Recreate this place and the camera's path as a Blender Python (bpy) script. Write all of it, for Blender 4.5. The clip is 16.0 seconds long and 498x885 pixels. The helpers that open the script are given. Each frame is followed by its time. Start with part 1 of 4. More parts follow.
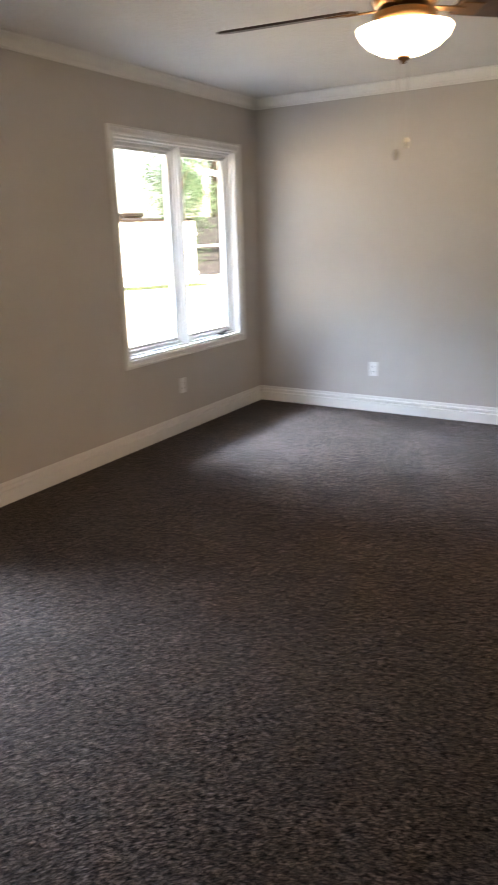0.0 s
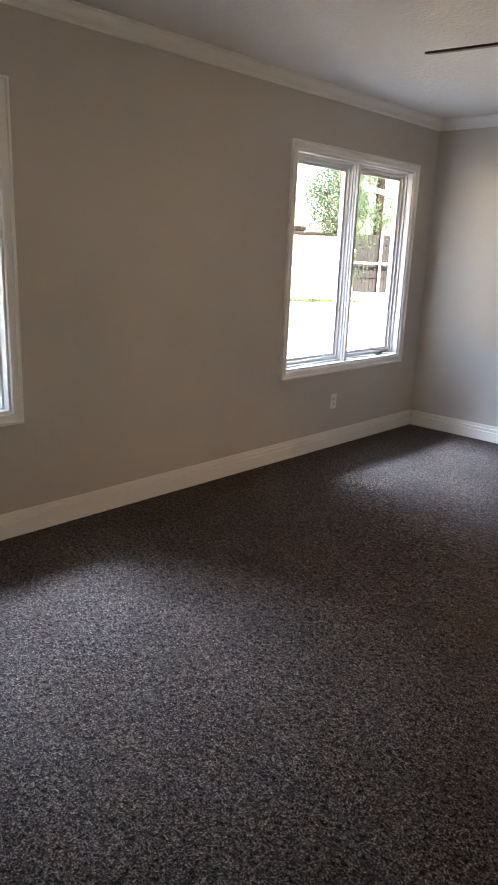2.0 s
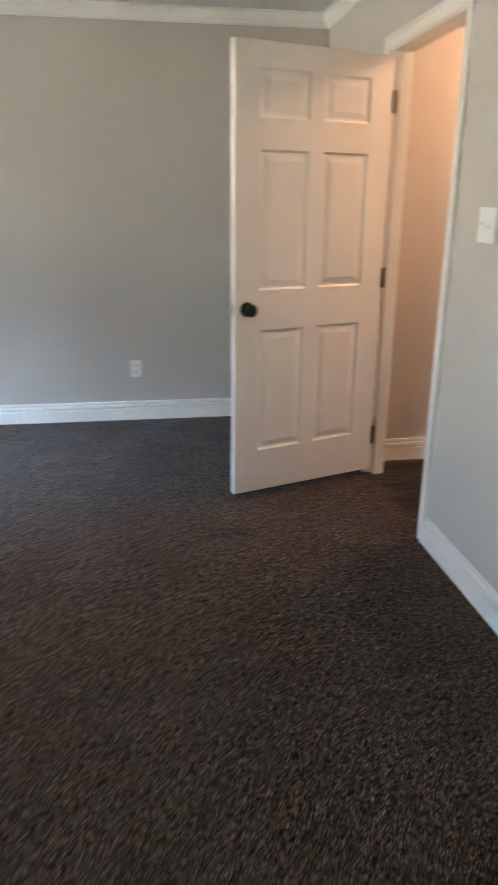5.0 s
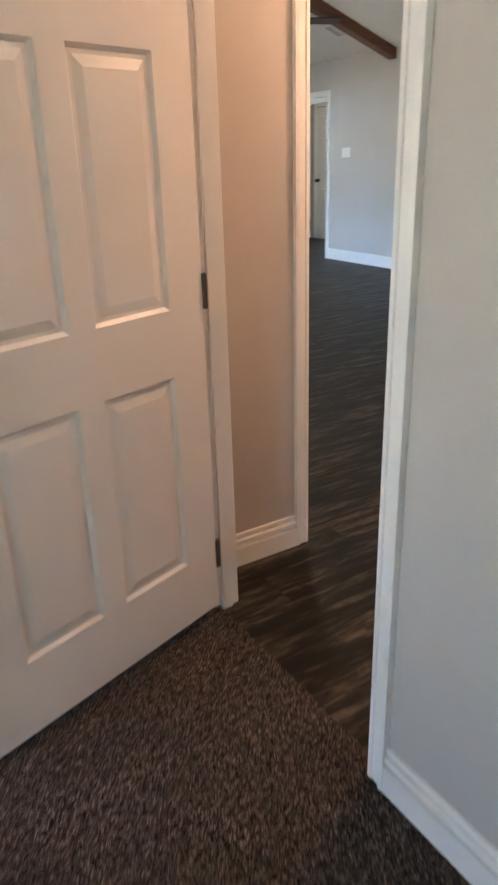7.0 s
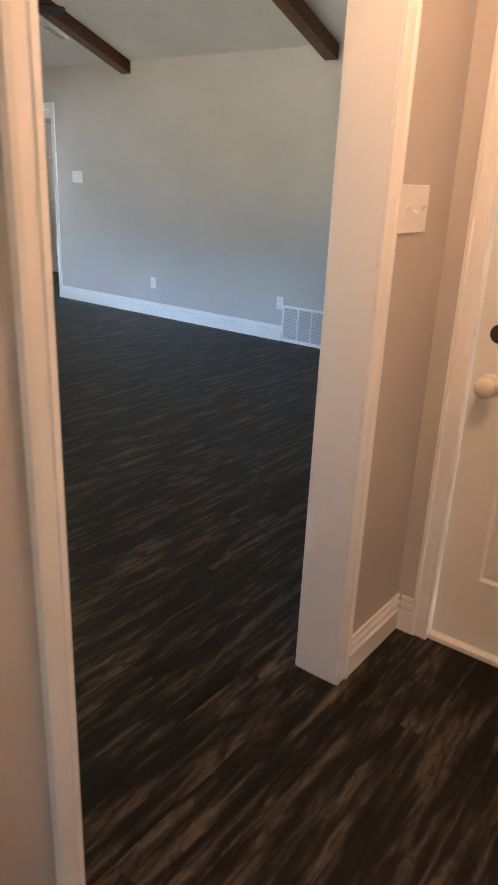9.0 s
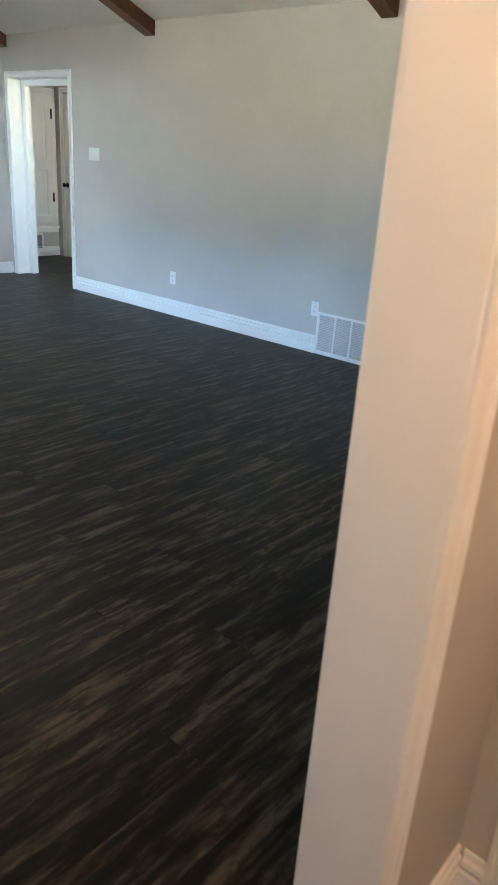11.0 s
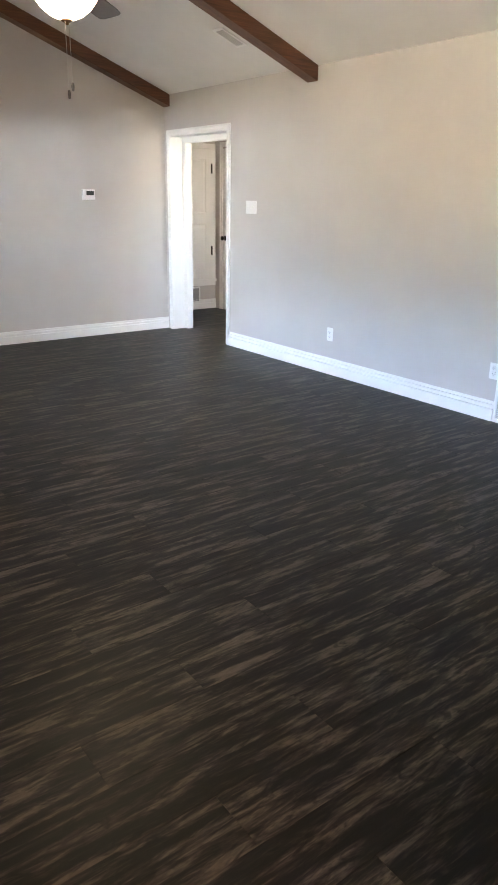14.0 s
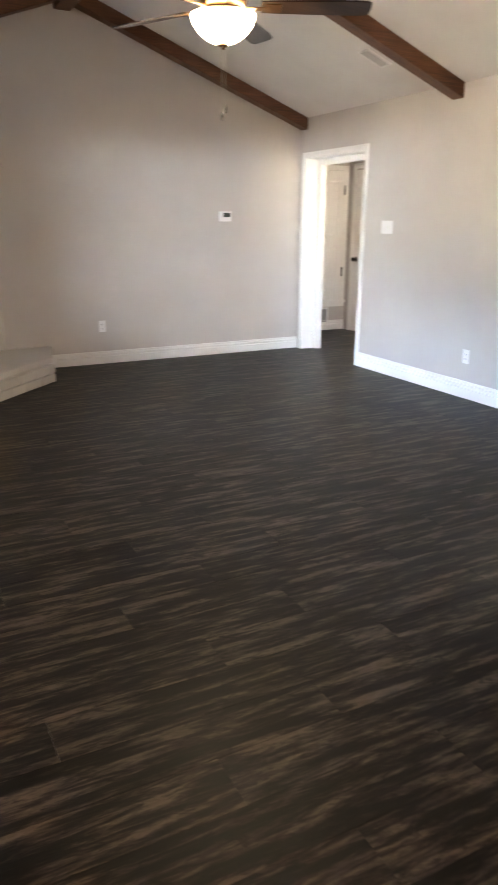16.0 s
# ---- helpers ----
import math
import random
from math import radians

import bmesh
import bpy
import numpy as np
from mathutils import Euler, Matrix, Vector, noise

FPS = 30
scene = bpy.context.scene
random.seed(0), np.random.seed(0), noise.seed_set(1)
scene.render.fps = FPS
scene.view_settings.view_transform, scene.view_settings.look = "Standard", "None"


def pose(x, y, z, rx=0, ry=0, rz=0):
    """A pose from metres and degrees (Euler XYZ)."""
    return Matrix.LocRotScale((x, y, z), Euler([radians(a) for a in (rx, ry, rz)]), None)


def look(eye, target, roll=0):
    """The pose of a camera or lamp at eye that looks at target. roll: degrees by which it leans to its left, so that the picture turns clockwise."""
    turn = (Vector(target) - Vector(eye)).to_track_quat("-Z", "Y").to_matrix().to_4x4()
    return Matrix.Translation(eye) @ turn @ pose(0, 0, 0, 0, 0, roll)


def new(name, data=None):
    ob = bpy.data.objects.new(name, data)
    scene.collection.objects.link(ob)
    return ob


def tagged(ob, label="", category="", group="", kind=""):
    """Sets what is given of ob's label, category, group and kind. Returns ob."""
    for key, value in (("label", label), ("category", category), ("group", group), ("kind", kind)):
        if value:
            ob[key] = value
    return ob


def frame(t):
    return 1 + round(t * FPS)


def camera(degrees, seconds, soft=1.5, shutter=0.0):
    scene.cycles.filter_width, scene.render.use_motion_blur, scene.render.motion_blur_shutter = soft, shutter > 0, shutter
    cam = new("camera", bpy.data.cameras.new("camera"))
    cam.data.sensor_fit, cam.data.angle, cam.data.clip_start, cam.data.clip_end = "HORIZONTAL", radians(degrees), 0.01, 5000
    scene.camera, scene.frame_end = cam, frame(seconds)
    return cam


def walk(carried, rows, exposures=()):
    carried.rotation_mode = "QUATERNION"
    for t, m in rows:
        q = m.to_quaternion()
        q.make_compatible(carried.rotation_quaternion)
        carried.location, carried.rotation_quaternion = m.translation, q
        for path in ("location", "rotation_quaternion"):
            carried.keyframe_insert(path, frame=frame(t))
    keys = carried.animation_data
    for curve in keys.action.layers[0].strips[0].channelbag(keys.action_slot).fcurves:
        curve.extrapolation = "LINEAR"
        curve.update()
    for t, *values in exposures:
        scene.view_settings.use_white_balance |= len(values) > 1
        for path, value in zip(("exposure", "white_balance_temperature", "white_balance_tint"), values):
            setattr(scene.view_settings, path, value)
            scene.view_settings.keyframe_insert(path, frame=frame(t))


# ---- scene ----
cam = camera(38.93, 16.0, 1.5, 0.5)
PATH = [
    (0, (3.128, -5.306, 1.429), (2.123, -3.674, 0.858), -1.67),
    (0.5, (3.084, -5.342, 1.441), (1.831, -3.892, 0.868), -1.79),
    (1, (3.056, -5.384, 1.449), (1.702, -4.010, 0.924), 0.68),
    (1.5, (3.058, -5.362, 1.444), (1.722, -3.967, 0.926), 1.70),
    (2, (3.042, -5.351, 1.434), (1.736, -3.935, 0.898), 2.43),
    (2.5, (3.028, -5.335, 1.445), (1.826, -3.850, 0.856), 2.36),
    (3, (3.053, -5.250, 1.415), (2.102, -3.596, 0.816), 1.16),
    (3.5, (3.111, -5.226, 1.425), (2.663, -3.403, 0.735), 2.36),
    (3.8, (3.126, -5.218, 1.429), (2.830, -3.363, 0.745), 2.13),
    (4, (3.139, -5.134, 1.422), (2.902, -3.267, 0.747), 1.40),
    (4.1, (3.167, -5.123, 1.427), (2.953, -3.241, 0.785), 1.24),
    (4.4, (3.240, -4.968, 1.413), (3.183, -3.099, 0.702), 2.89),
    (4.5, (3.242, -4.929, 1.409), (3.204, -3.058, 0.703), 2.90),
    (5, (3.190, -4.608, 1.411), (3.487, -2.741, 0.757), 0.47),
    (5.2, (3.226, -4.437, 1.410), (3.656, -2.626, 0.678), 0.64),
    (7.3, (3.518, -2.664, 1.388), (4.631, -1.162, 0.677), 0.31),
    (7.5, (3.563, -2.529, 1.404), (4.806, -1.098, 0.766), 1.68),
    (7.7, (3.696, -2.407, 1.386), (5.062, -1.092, 0.750), 2.12),
    (8, (3.760, -2.209, 1.408), (5.252, -1.087, 0.692), 2.65),
    (8.2, (3.851, -2.103, 1.404), (5.357, -0.970, 0.736), 2.33),
    (10.3, (4.946, -1.423, 1.428), (6.394, -0.315, 0.607), 2.39),
    (10.5, (5.018, -1.393, 1.413), (6.387, -0.183, 0.600), 0.4),
    (11, (5.150, -1.250, 1.410), (6.578, -0.065, 0.666), 4.04),
    (11.5, (5.271, -1.085, 1.404), (6.659, 0.146, 0.657), 1.32),
    (12, (5.555, -0.933, 1.409), (6.789, 0.484, 0.723), 3.76),
    (12.5, (5.561, -0.833, 1.413), (6.705, 0.669, 0.755), 2.12),
    (13, (5.613, -0.806, 1.470), (6.777, 0.696, 0.844), 0.86),
    (13.5, (5.581, -0.794, 1.442), (6.726, 0.715, 0.801), -0.08),
    (14, (5.563, -0.784, 1.444), (6.701, 0.724, 0.787), 0.91),
    (14.5, (5.560, -0.764, 1.445), (6.673, 0.758, 0.778), 1.02),
    (15, (5.532, -0.748, 1.452), (6.645, 0.776, 0.790), 1.51),
    (15.5, (5.540, -0.766, 1.438), (6.564, 0.832, 0.808), 0.21),
    (16, (5.490, -0.703, 1.408), (6.365, 0.992, 0.807), 0.37),
]
EXPOSURES = [(0.0, 4.15, 8300, 13), (0.5, 3.85, 7600, 12), (1.0, 3.85, 7600, 12), (2.0, 3.95, 7900, 13), (3.0, 3.55, 8500, 13), (3.5, 3.2, 9000, 13), (4.0, 3.85, 9000, 13), (4.5, 4.3, 8000, 8), (5.2, 4.65, 6700, 4), (7.3, 4.42, 6600, 6), (8.2, 4.32, 6800, 6), (10.3, 4.2, 6700, 2), (11.5, 4.8, 6300, -3), (12.5, 5.1, 6900, 5), (14.5, 5.05, 7500, 11), (16.0, 5.1, 7900, 13)]
walk(cam, [(t, look(eye, target, roll)) for t, eye, target, roll in PATH], EXPOSURES)

# ---- world, sun and exposure ----
world = bpy.data.worlds.new("sky")
scene.world = world
world.use_nodes = True
wn = world.node_tree
sky = wn.nodes.new("ShaderNodeTexSky")
sky.sky_type = "NISHITA"
sky.sun_disc = False
sky.sun_elevation, sky.sun_rotation = radians(54.5), radians(104.5)
sky.dust_density, sky.ozone_density = 2.0, 4.0
wn.links.new(sky.outputs[0], wn.nodes["Background"].inputs[0])
wn.nodes["Background"].inputs[1].default_value = 0.10
sun = new("sun", bpy.data.lights.new("sun", "SUN"))
sun.data.energy, sun.data.angle, sun.data.color = 5.0, radians(0.5), (1.0, 0.95, 0.87)
sun.matrix_world = look((29.0, -7.5, 42.05), (0, 0, 0))
HALL_LAMP, FAN_LAMP = 5.4, 2.3
# unseen area lamps added outside the openings to stand in for sky light
for spot, aim, wide, tall, watts, spread, tone in (
    ((-1.6, -1.10, 2.48), (0.65, -0.85, 0.15), 2.3, 0.36, 5.8, 50, (0.44, 0.64, 1.0)),
    ((-1.6, -4.65, 2.50), (0.68, -4.05, 0.0), 2.2, 0.40, 2.6, 34, (0.44, 0.64, 1.0)),
    ((1.3, 1.75, 1.98), (7.6, 6.4, 1.2), 1.7, 0.30, 2.1, 54, (0.62, 0.77, 1.0)),
    ((1.3, 2.4, 2.98), (9.77, 3.4, 0.6), 2.6, 0.40, 1.3, 52, (0.40, 0.60, 1.0)),
):
    data = bpy.data.lights.new("sky_fill_lamp", "AREA")
    data.shape, data.size, data.size_y, data.spread = "RECTANGLE", wide, tall, radians(spread)
    data.energy, data.color = watts, tone
    new("sky_fill_lamp", data).matrix_world = look(spot, aim)

# ---- the plan, in metres ----
CEIL = 2.44                # flat ceilings
BX1, BY0 = 4.381, -5.86    # bedroom: x 0..BX1, y BY0..0
HX0, HX1 = 4.484, 6.289     # entry hall
HY0, HY1 = -2.16, -0.950
LX0, LX1 = 4.73, 9.770     # living room
LY0, LY1 = -0.820, 6.393
WOOD = -0.012              # top of the plank floor
EAVE, SLOPE = 2.452, 0.368
RIDGE_X = 7.255
RIDGE_Z = EAVE + SLOPE * (LX1 - RIDGE_X)
NX1, NY1 = 11.13, 7.42     # small back hall past the living room


# ---- materials ----
def mat(name, base, rough=0.6, metal=0.0, spec=0.5):
    m = bpy.data.materials.new(name)
    m.use_nodes = True
    b = m.node_tree.nodes["Principled BSDF"]
    b.inputs["Base Color"].default_value = (*base, 1)
    b.inputs["Roughness"].default_value = rough
    b.inputs["Metallic"].default_value = metal
    b.inputs["Specular IOR Level"].default_value = spec
    return m


def nd(m, kind, **inputs):
    n = m.node_tree.nodes.new(kind)
    for k, v in inputs.items():
        n.inputs[k.replace("_", " ")].default_value = v
    return n


def wire(m, a, b):
    m.node_tree.links.new(a, b)


def bsdf(m):
    return m.node_tree.nodes["Principled BSDF"]


def coords(m, scale=(1, 1, 1), local=True):
    tc = nd(m, "ShaderNodeTexCoord")
    mp = nd(m, "ShaderNodeMapping")
    mp.inputs["Scale"].default_value = scale
    wire(m, tc.outputs["Object" if local else "Generated"], mp.inputs["Vector"])
    return mp.outputs[0]


def noise_of(m, vec, scale, detail=3.0, rough=0.55, dist=0.0):
    n = nd(m, "ShaderNodeTexNoise", Scale=scale, Detail=detail, Roughness=rough, Distortion=dist)
    wire(m, vec, n.inputs["Vector"])
    return n.outputs["Fac"]


def ramp(m, fac, stops):
    r = nd(m, "ShaderNodeValToRGB")
    e = r.color_ramp.elements
    while len(e) < len(stops):
        e.new(0.5)
    for el, (p, c) in zip(e, stops):
        el.position, el.color = p, (*c, 1)
    wire(m, fac, r.inputs[0])
    return r.outputs[0]


def mix(m, fac, a, b, how="MIX"):
    n = nd(m, "ShaderNodeMix")
    n.data_type, n.blend_type = "RGBA", how
    for s, v in ((n.inputs[0], fac), (n.inputs[6], a), (n.inputs[7], b)):
        if isinstance(v, (int, float)):
            s.default_value = v
        elif isinstance(v, tuple):
            s.default_value = (*v, 1)
        else:
            wire(m, v, s)
    return n.outputs[2]


def bump(m, height, strength, distance):
    b = nd(m, "ShaderNodeBump", Strength=strength, Distance=distance)
    wire(m, height, b.inputs["Height"])
    wire(m, b.outputs[0], bsdf(m).inputs["Normal"])


def painted(name, base, rough, grain=0.3, depth=0.002, scale=90.0, vary=0.05):
    m = mat(name, base, rough)
    v = coords(m)
    big = noise_of(m, v, 1.3, 4)
    c = ramp(m, big, [(0.3, tuple(x * (1 - vary) for x in base)), (0.7, tuple(min(1, x * (1 + vary)) for x in base))])
    wire(m, c, bsdf(m).inputs["Base Color"])
    bump(m, noise_of(m, v, scale, 4), grain, depth)
    return m


M_WALL = painted("greige_wall_paint", (0.52, 0.485, 0.45), 0.62, 0.22, 0.002, 130)
M_CEIL = painted("textured_ceiling_paint", (0.74, 0.72, 0.69), 0.85, 0.9, 0.010, 42)
M_VAULT = painted("vault_ceiling_paint", (0.74, 0.72, 0.69), 0.8, 0.3, 0.003, 80)
M_TRIM = painted("white_semigloss_trim", (0.80, 0.79, 0.76), 0.32, 0.06, 0.001, 60, 0.02)
M_DOOR = painted("white_door_paint", (0.78, 0.765, 0.735), 0.38, 0.12, 0.001, 70, 0.02)
M_VINYL = painted("white_vinyl", (0.82, 0.82, 0.81), 0.35, 0.03, 0.001, 40, 0.02)
M_PLATE = mat("white_plastic_plate", (0.80, 0.79, 0.77), 0.35)
M_IVORY = mat("ivory_plastic", (0.72, 0.66, 0.54), 0.4)
M_SLOT = mat("dark_slot", (0.03, 0.03, 0.03), 0.6)
M_BLACK = mat("oil_rubbed_bronze", (0.018, 0.015, 0.013), 0.32, 0.8)
M_NICKEL = mat("satin_nickel", (0.55, 0.53, 0.50), 0.33, 1.0)
M_BRASS = mat("aged_bronze", (0.16, 0.085, 0.04), 0.35, 0.9)
M_HINGE = mat("dull_bronze_hinge", (0.10, 0.088, 0.078), 0.45, 0.5)
M_CRANK = mat("dark_grey_metal", (0.06, 0.06, 0.06), 0.4, 0.6)
M_PULL = mat("dark_turned_pull", (0.06, 0.053, 0.047), 0.5)
M_PALEPULL = mat("pale_turned_pull", (0.30, 0.27, 0.23), 0.5)
M_SLAT = mat("light_grey_enamel", (0.56, 0.55, 0.53), 0.5)
M_SCREEN = mat("grey_lcd", (0.035, 0.042, 0.036), 0.25)
M_MESH = mat("grey_filter", (0.27, 0.27, 0.265), 0.8)


def carpet_material():
    m = mat("dark_cut_pile_carpet", (0.05, 0.043, 0.042), 0.8, 0.0, 0.1)
    v = coords(m)
    fleck = noise_of(m, v, 165, 3, 0.75)
    tuft = noise_of(m, v, 62, 3, 0.7, 0.6)
    broad = noise_of(m, coords(m, (1.0, 1.6, 1.0)), 3.2, 4, 0.6, 0.4)
    a = ramp(m, fleck, [(0.36, (0.0044, 0.0034, 0.0030)), (0.50, (0.0400, 0.0308, 0.0268)), (0.65, (0.185, 0.146, 0.130))])
    b = ramp(m, tuft, [(0.36, (0.24, 0.235, 0.23)), (0.63, (1.8, 1.76, 1.74))])
    c = ramp(m, broad, [(0.3, (0.82, 0.82, 0.81)), (0.7, (1.12, 1.11, 1.10))])
    col = mix(m, 1.0, mix(m, 1.0, a, b, "MULTIPLY"), c, "MULTIPLY")
    wire(m, col, bsdf(m).inputs["Base Color"])
    bsdf(m).inputs["Sheen Weight"].default_value = 0.06
    bsdf(m).inputs["Sheen Roughness"].default_value = 0.35
    bump(m, mix(m, 0.5, fleck, tuft), 1.0, 0.010)
    return m


def plank_material():
    m = mat("dark_weathered_plank", (0.07, 0.055, 0.045), 0.5, 0.0, 0.22)
    info = nd(m, "ShaderNodeObjectInfo")
    tc = nd(m, "ShaderNodeTexCoord")
    sh = nd(m, "ShaderNodeVectorMath")
    sh.operation = "MULTIPLY_ADD"
    comb = nd(m, "ShaderNodeCombineXYZ")
    for k in (0, 1, 2):
        wire(m, info.outputs["Random"], comb.inputs[k])
    wire(m, comb.outputs[0], sh.inputs[0])
    sh.inputs[1].default_value = (37.0, 53.0, 11.0)
    wire(m, tc.outputs["Object"], sh.inputs[2])

    def stretched(scale):
        mp = nd(m, "ShaderNodeMapping")
        mp.inputs["Scale"].default_value = scale
        wire(m, sh.outputs[0], mp.inputs["Vector"])
        return mp.outputs[0]

    streak = mix(m, 0.42, noise_of(m, stretched((4.2, 31, 1)), 1.0, 7, 0.69, 0.35), noise_of(m, stretched((2.4, 21, 1)), 1.0, 3, 0.55, 0.2))
    fine = noise_of(m, stretched((20, 70, 1)), 1.0, 5, 0.65, 0.5)
    knot = noise_of(m, stretched((9, 26, 1)), 1.0, 4, 0.6, 1.2)
    a = ramp(m, streak, [(0.42, (0.0022, 0.0018, 0.0013)), (0.475, (0.0072, 0.0057, 0.0043)), (0.522, (0.0265, 0.0216, 0.0165)), (0.585, (0.0860, 0.0710, 0.0542))])
    b = ramp(m, fine, [(0.3, (0.62, 0.61, 0.60)), (0.68, (1.35, 1.33, 1.30))])
    k = ramp(m, knot, [(0.33, (0.28, 0.27, 0.26)), (0.45, (1, 1, 1))])
    col = mix(m, 1.0, mix(m, 1.0, a, b, "MULTIPLY"), k, "MULTIPLY")
    tone = ramp(m, info.outputs["Random"], [(0.0, (0.84, 0.84, 0.84)), (0.5, (1.0, 1.0, 1.0)), (1.0, (1.16, 1.14, 1.12))])
    wire(m, mix(m, 1.0, col, tone, "MULTIPLY"), bsdf(m).inputs["Base Color"])
    r = nd(m, "ShaderNodeMapRange")
    wire(m, fine, r.inputs[0])
    r.inputs[3].default_value, r.inputs[4].default_value = 0.38, 0.54
    wire(m, r.outputs[0], bsdf(m).inputs["Roughness"])
    bump(m, fine, 0.25, 0.0015)
    return m


def wood_material(name, dark, light, along=(1.2, 26, 26), rough=0.5):
    m = mat(name, light, rough)
    v = coords(m, along)
    g = noise_of(m, v, 1.0, 5, 0.6, 0.6)
    f = noise_of(m, coords(m, tuple(a * 5 for a in along)), 1.0, 3)
    c = ramp(m, g, [(0.3, dark), (0.7, light)])
    c = mix(m, 1.0, c, ramp(m, f, [(0.3, (0.75, 0.75, 0.75)), (0.7, (1.15, 1.15, 1.15))]), "MULTIPLY")
    wire(m, c, bsdf(m).inputs["Base Color"])
    bump(m, g, 0.3, 0.002)
    return m


def glow_material(name, colour, strength):
    m = mat(name, colour, 0.4)
    bsdf(m).inputs["Emission Color"].default_value = (*colour, 1)
    bsdf(m).inputs["Emission Strength"].default_value = strength
    return m


def glass_material():
    m = mat("window_glass", (1, 1, 1), 0.0)
    bsdf(m).inputs["Transmission Weight"].default_value = 1.0
    bsdf(m).inputs["IOR"].default_value = 1.05
    return m


def rough_ground(name, a, b, scale, rough=0.95, depth=0.02):
    m = mat(name, a, rough)
    v = coords(m)
    n = noise_of(m, v, scale, 6, 0.65)
    f = noise_of(m, v, scale * 14, 4, 0.6)
    c = mix(m, 1.0, ramp(m, n, [(0.3, a), (0.7, b)]), ramp(m, f, [(0.3, (0.8, 0.8, 0.8)), (0.7, (1.15, 1.15, 1.15))]), "MULTIPLY")
    wire(m, c, bsdf(m).inputs["Base Color"])
    bump(m, f, 0.5, depth)
    return m


M_CARPET = carpet_material()
M_PLANK = plank_material()
M_BEAM = wood_material("red_brown_beam_stain", (0.105, 0.041, 0.018), (0.175, 0.070, 0.031))
M_BLADE = wood_material("dark_walnut_blade", (0.018, 0.010, 0.006), (0.050, 0.025, 0.014), (3, 30, 30), 0.4)
M_BOWL = glow_material("lit_frosted_glass", (1.0, 0.84, 0.62), FAN_LAMP)
M_HALL_BOWL = glow_material("lit_warm_glass", (1.0, 0.57, 0.37), HALL_LAMP)
M_GLASS = glass_material()
M_CONCRETE = rough_ground("pale_concrete", (0.42, 0.40, 0.37), (0.52, 0.50, 0.46), 1.5)
M_DIRT = rough_ground("dry_pale_ground", (0.40, 0.36, 0.30), (0.50, 0.46, 0.38), 0.8)
M_FENCE = painted("white_fence_paint", (0.74, 0.73, 0.70), 0.6, 0.2, 0.003, 30)
M_DARKFENCE = wood_material("weathered_grey_boards", (0.014, 0.014, 0.016), (0.028, 0.028, 0.031), (26, 26, 1.2), 0.8)
bsdf(M_DARKFENCE).inputs["Specular IOR Level"].default_value = 0.04
M_POST = wood_material("brown_post_wood", (0.010, 0.0078, 0.007), (0.018, 0.014, 0.012), (26, 26, 1.2), 0.8)
bsdf(M_POST).inputs["Specular IOR Level"].default_value = 0.04
M_TAN = wood_material("tan_shed_boards", (0.10, 0.06, 0.03), (0.20, 0.13, 0.07), (26, 26, 1.2), 0.8)
M_BARK = wood_material("tree_bark", (0.10, 0.075, 0.055), (0.20, 0.155, 0.115), (9, 9, 3), 0.9)
M_LEAF = rough_ground("green_leaf", (0.018, 0.036, 0.018), (0.045, 0.078, 0.043), 3.0, 0.6, 0.001)
bsdf(M_LEAF).inputs["Specular IOR Level"].default_value = 0.1
M_GRASS = rough_ground("grass_blades", (0.022, 0.040, 0.014), (0.040, 0.060, 0.022), 3.0, 0.8, 0.001)
M_STUCCO = painted("pale_stucco", (0.60, 0.57, 0.52), 0.9, 0.6, 0.006, 60)
M_SHINGLE = rough_ground("grey_shingle", (0.10, 0.095, 0.09), (0.17, 0.16, 0.15), 6.0)
M_BRICK = painted("white_painted_brick", (0.66, 0.63, 0.58), 0.7, 0.7, 0.006, 45, 0.08)


# ---- mesh helpers ----
def box(bm, x0, x1, y0, y1, z0, z1, bevel=0.0):
    vs = [bm.verts.new((x, y, z)) for x in (x0, x1) for y in (y0, y1) for z in (z0, z1)]
    fs = [bm.faces.new([vs[i] for i in q]) for q in ((0, 1, 3, 2), (4, 6, 7, 5), (0, 4, 5, 1), (2, 3, 7, 6), (0, 2, 6, 4), (1, 5, 7, 3))]
    if bevel:
        es = {e for f in fs for e in f.edges}
        bmesh.ops.bevel(bm, geom=list(es), offset=bevel, segments=2, profile=0.5, affect="EDGES")
    return bm


def boxes(*rows, bevel=0.0):
    bm = bmesh.new()
    for r in rows:
        box(bm, *r, bevel=bevel)
    return bm


def link(name, bm, material, smooth=False):
    bmesh.ops.recalc_face_normals(bm, faces=bm.faces[:])
    me = bpy.data.meshes.new(name)
    bm.to_mesh(me)
    bm.free()
    if smooth:
        for p in me.polygons:
            p.use_smooth = True
    me.materials.append(material)
    return new(name, me)


def part(name, bm, material, parent, label="", smooth=False):
    ob = link(name, bm, material, smooth)
    ob.parent = parent
    return tagged(ob, label)


def structure(name, bm, material, label, category):
    return tagged(link(name, bm, material), label, category, kind="structure")


def thing(name, m, label, category, group="", kind=""):
    e = new(name)
    e.empty_display_size = 0.05
    e.matrix_world = m
    return tagged(e, label, category, group, kind)


def extrude(bm, profile, a, b, out, up=(0, 0, 1)):
    """A moulding from a to b; profile points are (out, up) offsets."""
    a, b, out, up = Vector(a), Vector(b), Vector(out), Vector(up)
    ra = [bm.verts.new(a + out * p + up * q) for p, q in profile]
    rb = [bm.verts.new(b + out * p + up * q) for p, q in profile]
    n = len(profile)
    for i in range(n):
        bm.faces.new((ra[i], ra[(i + 1) % n], rb[(i + 1) % n], rb[i]))
    bm.faces.new(ra[::-1])
    bm.faces.new(rb)
    return bm


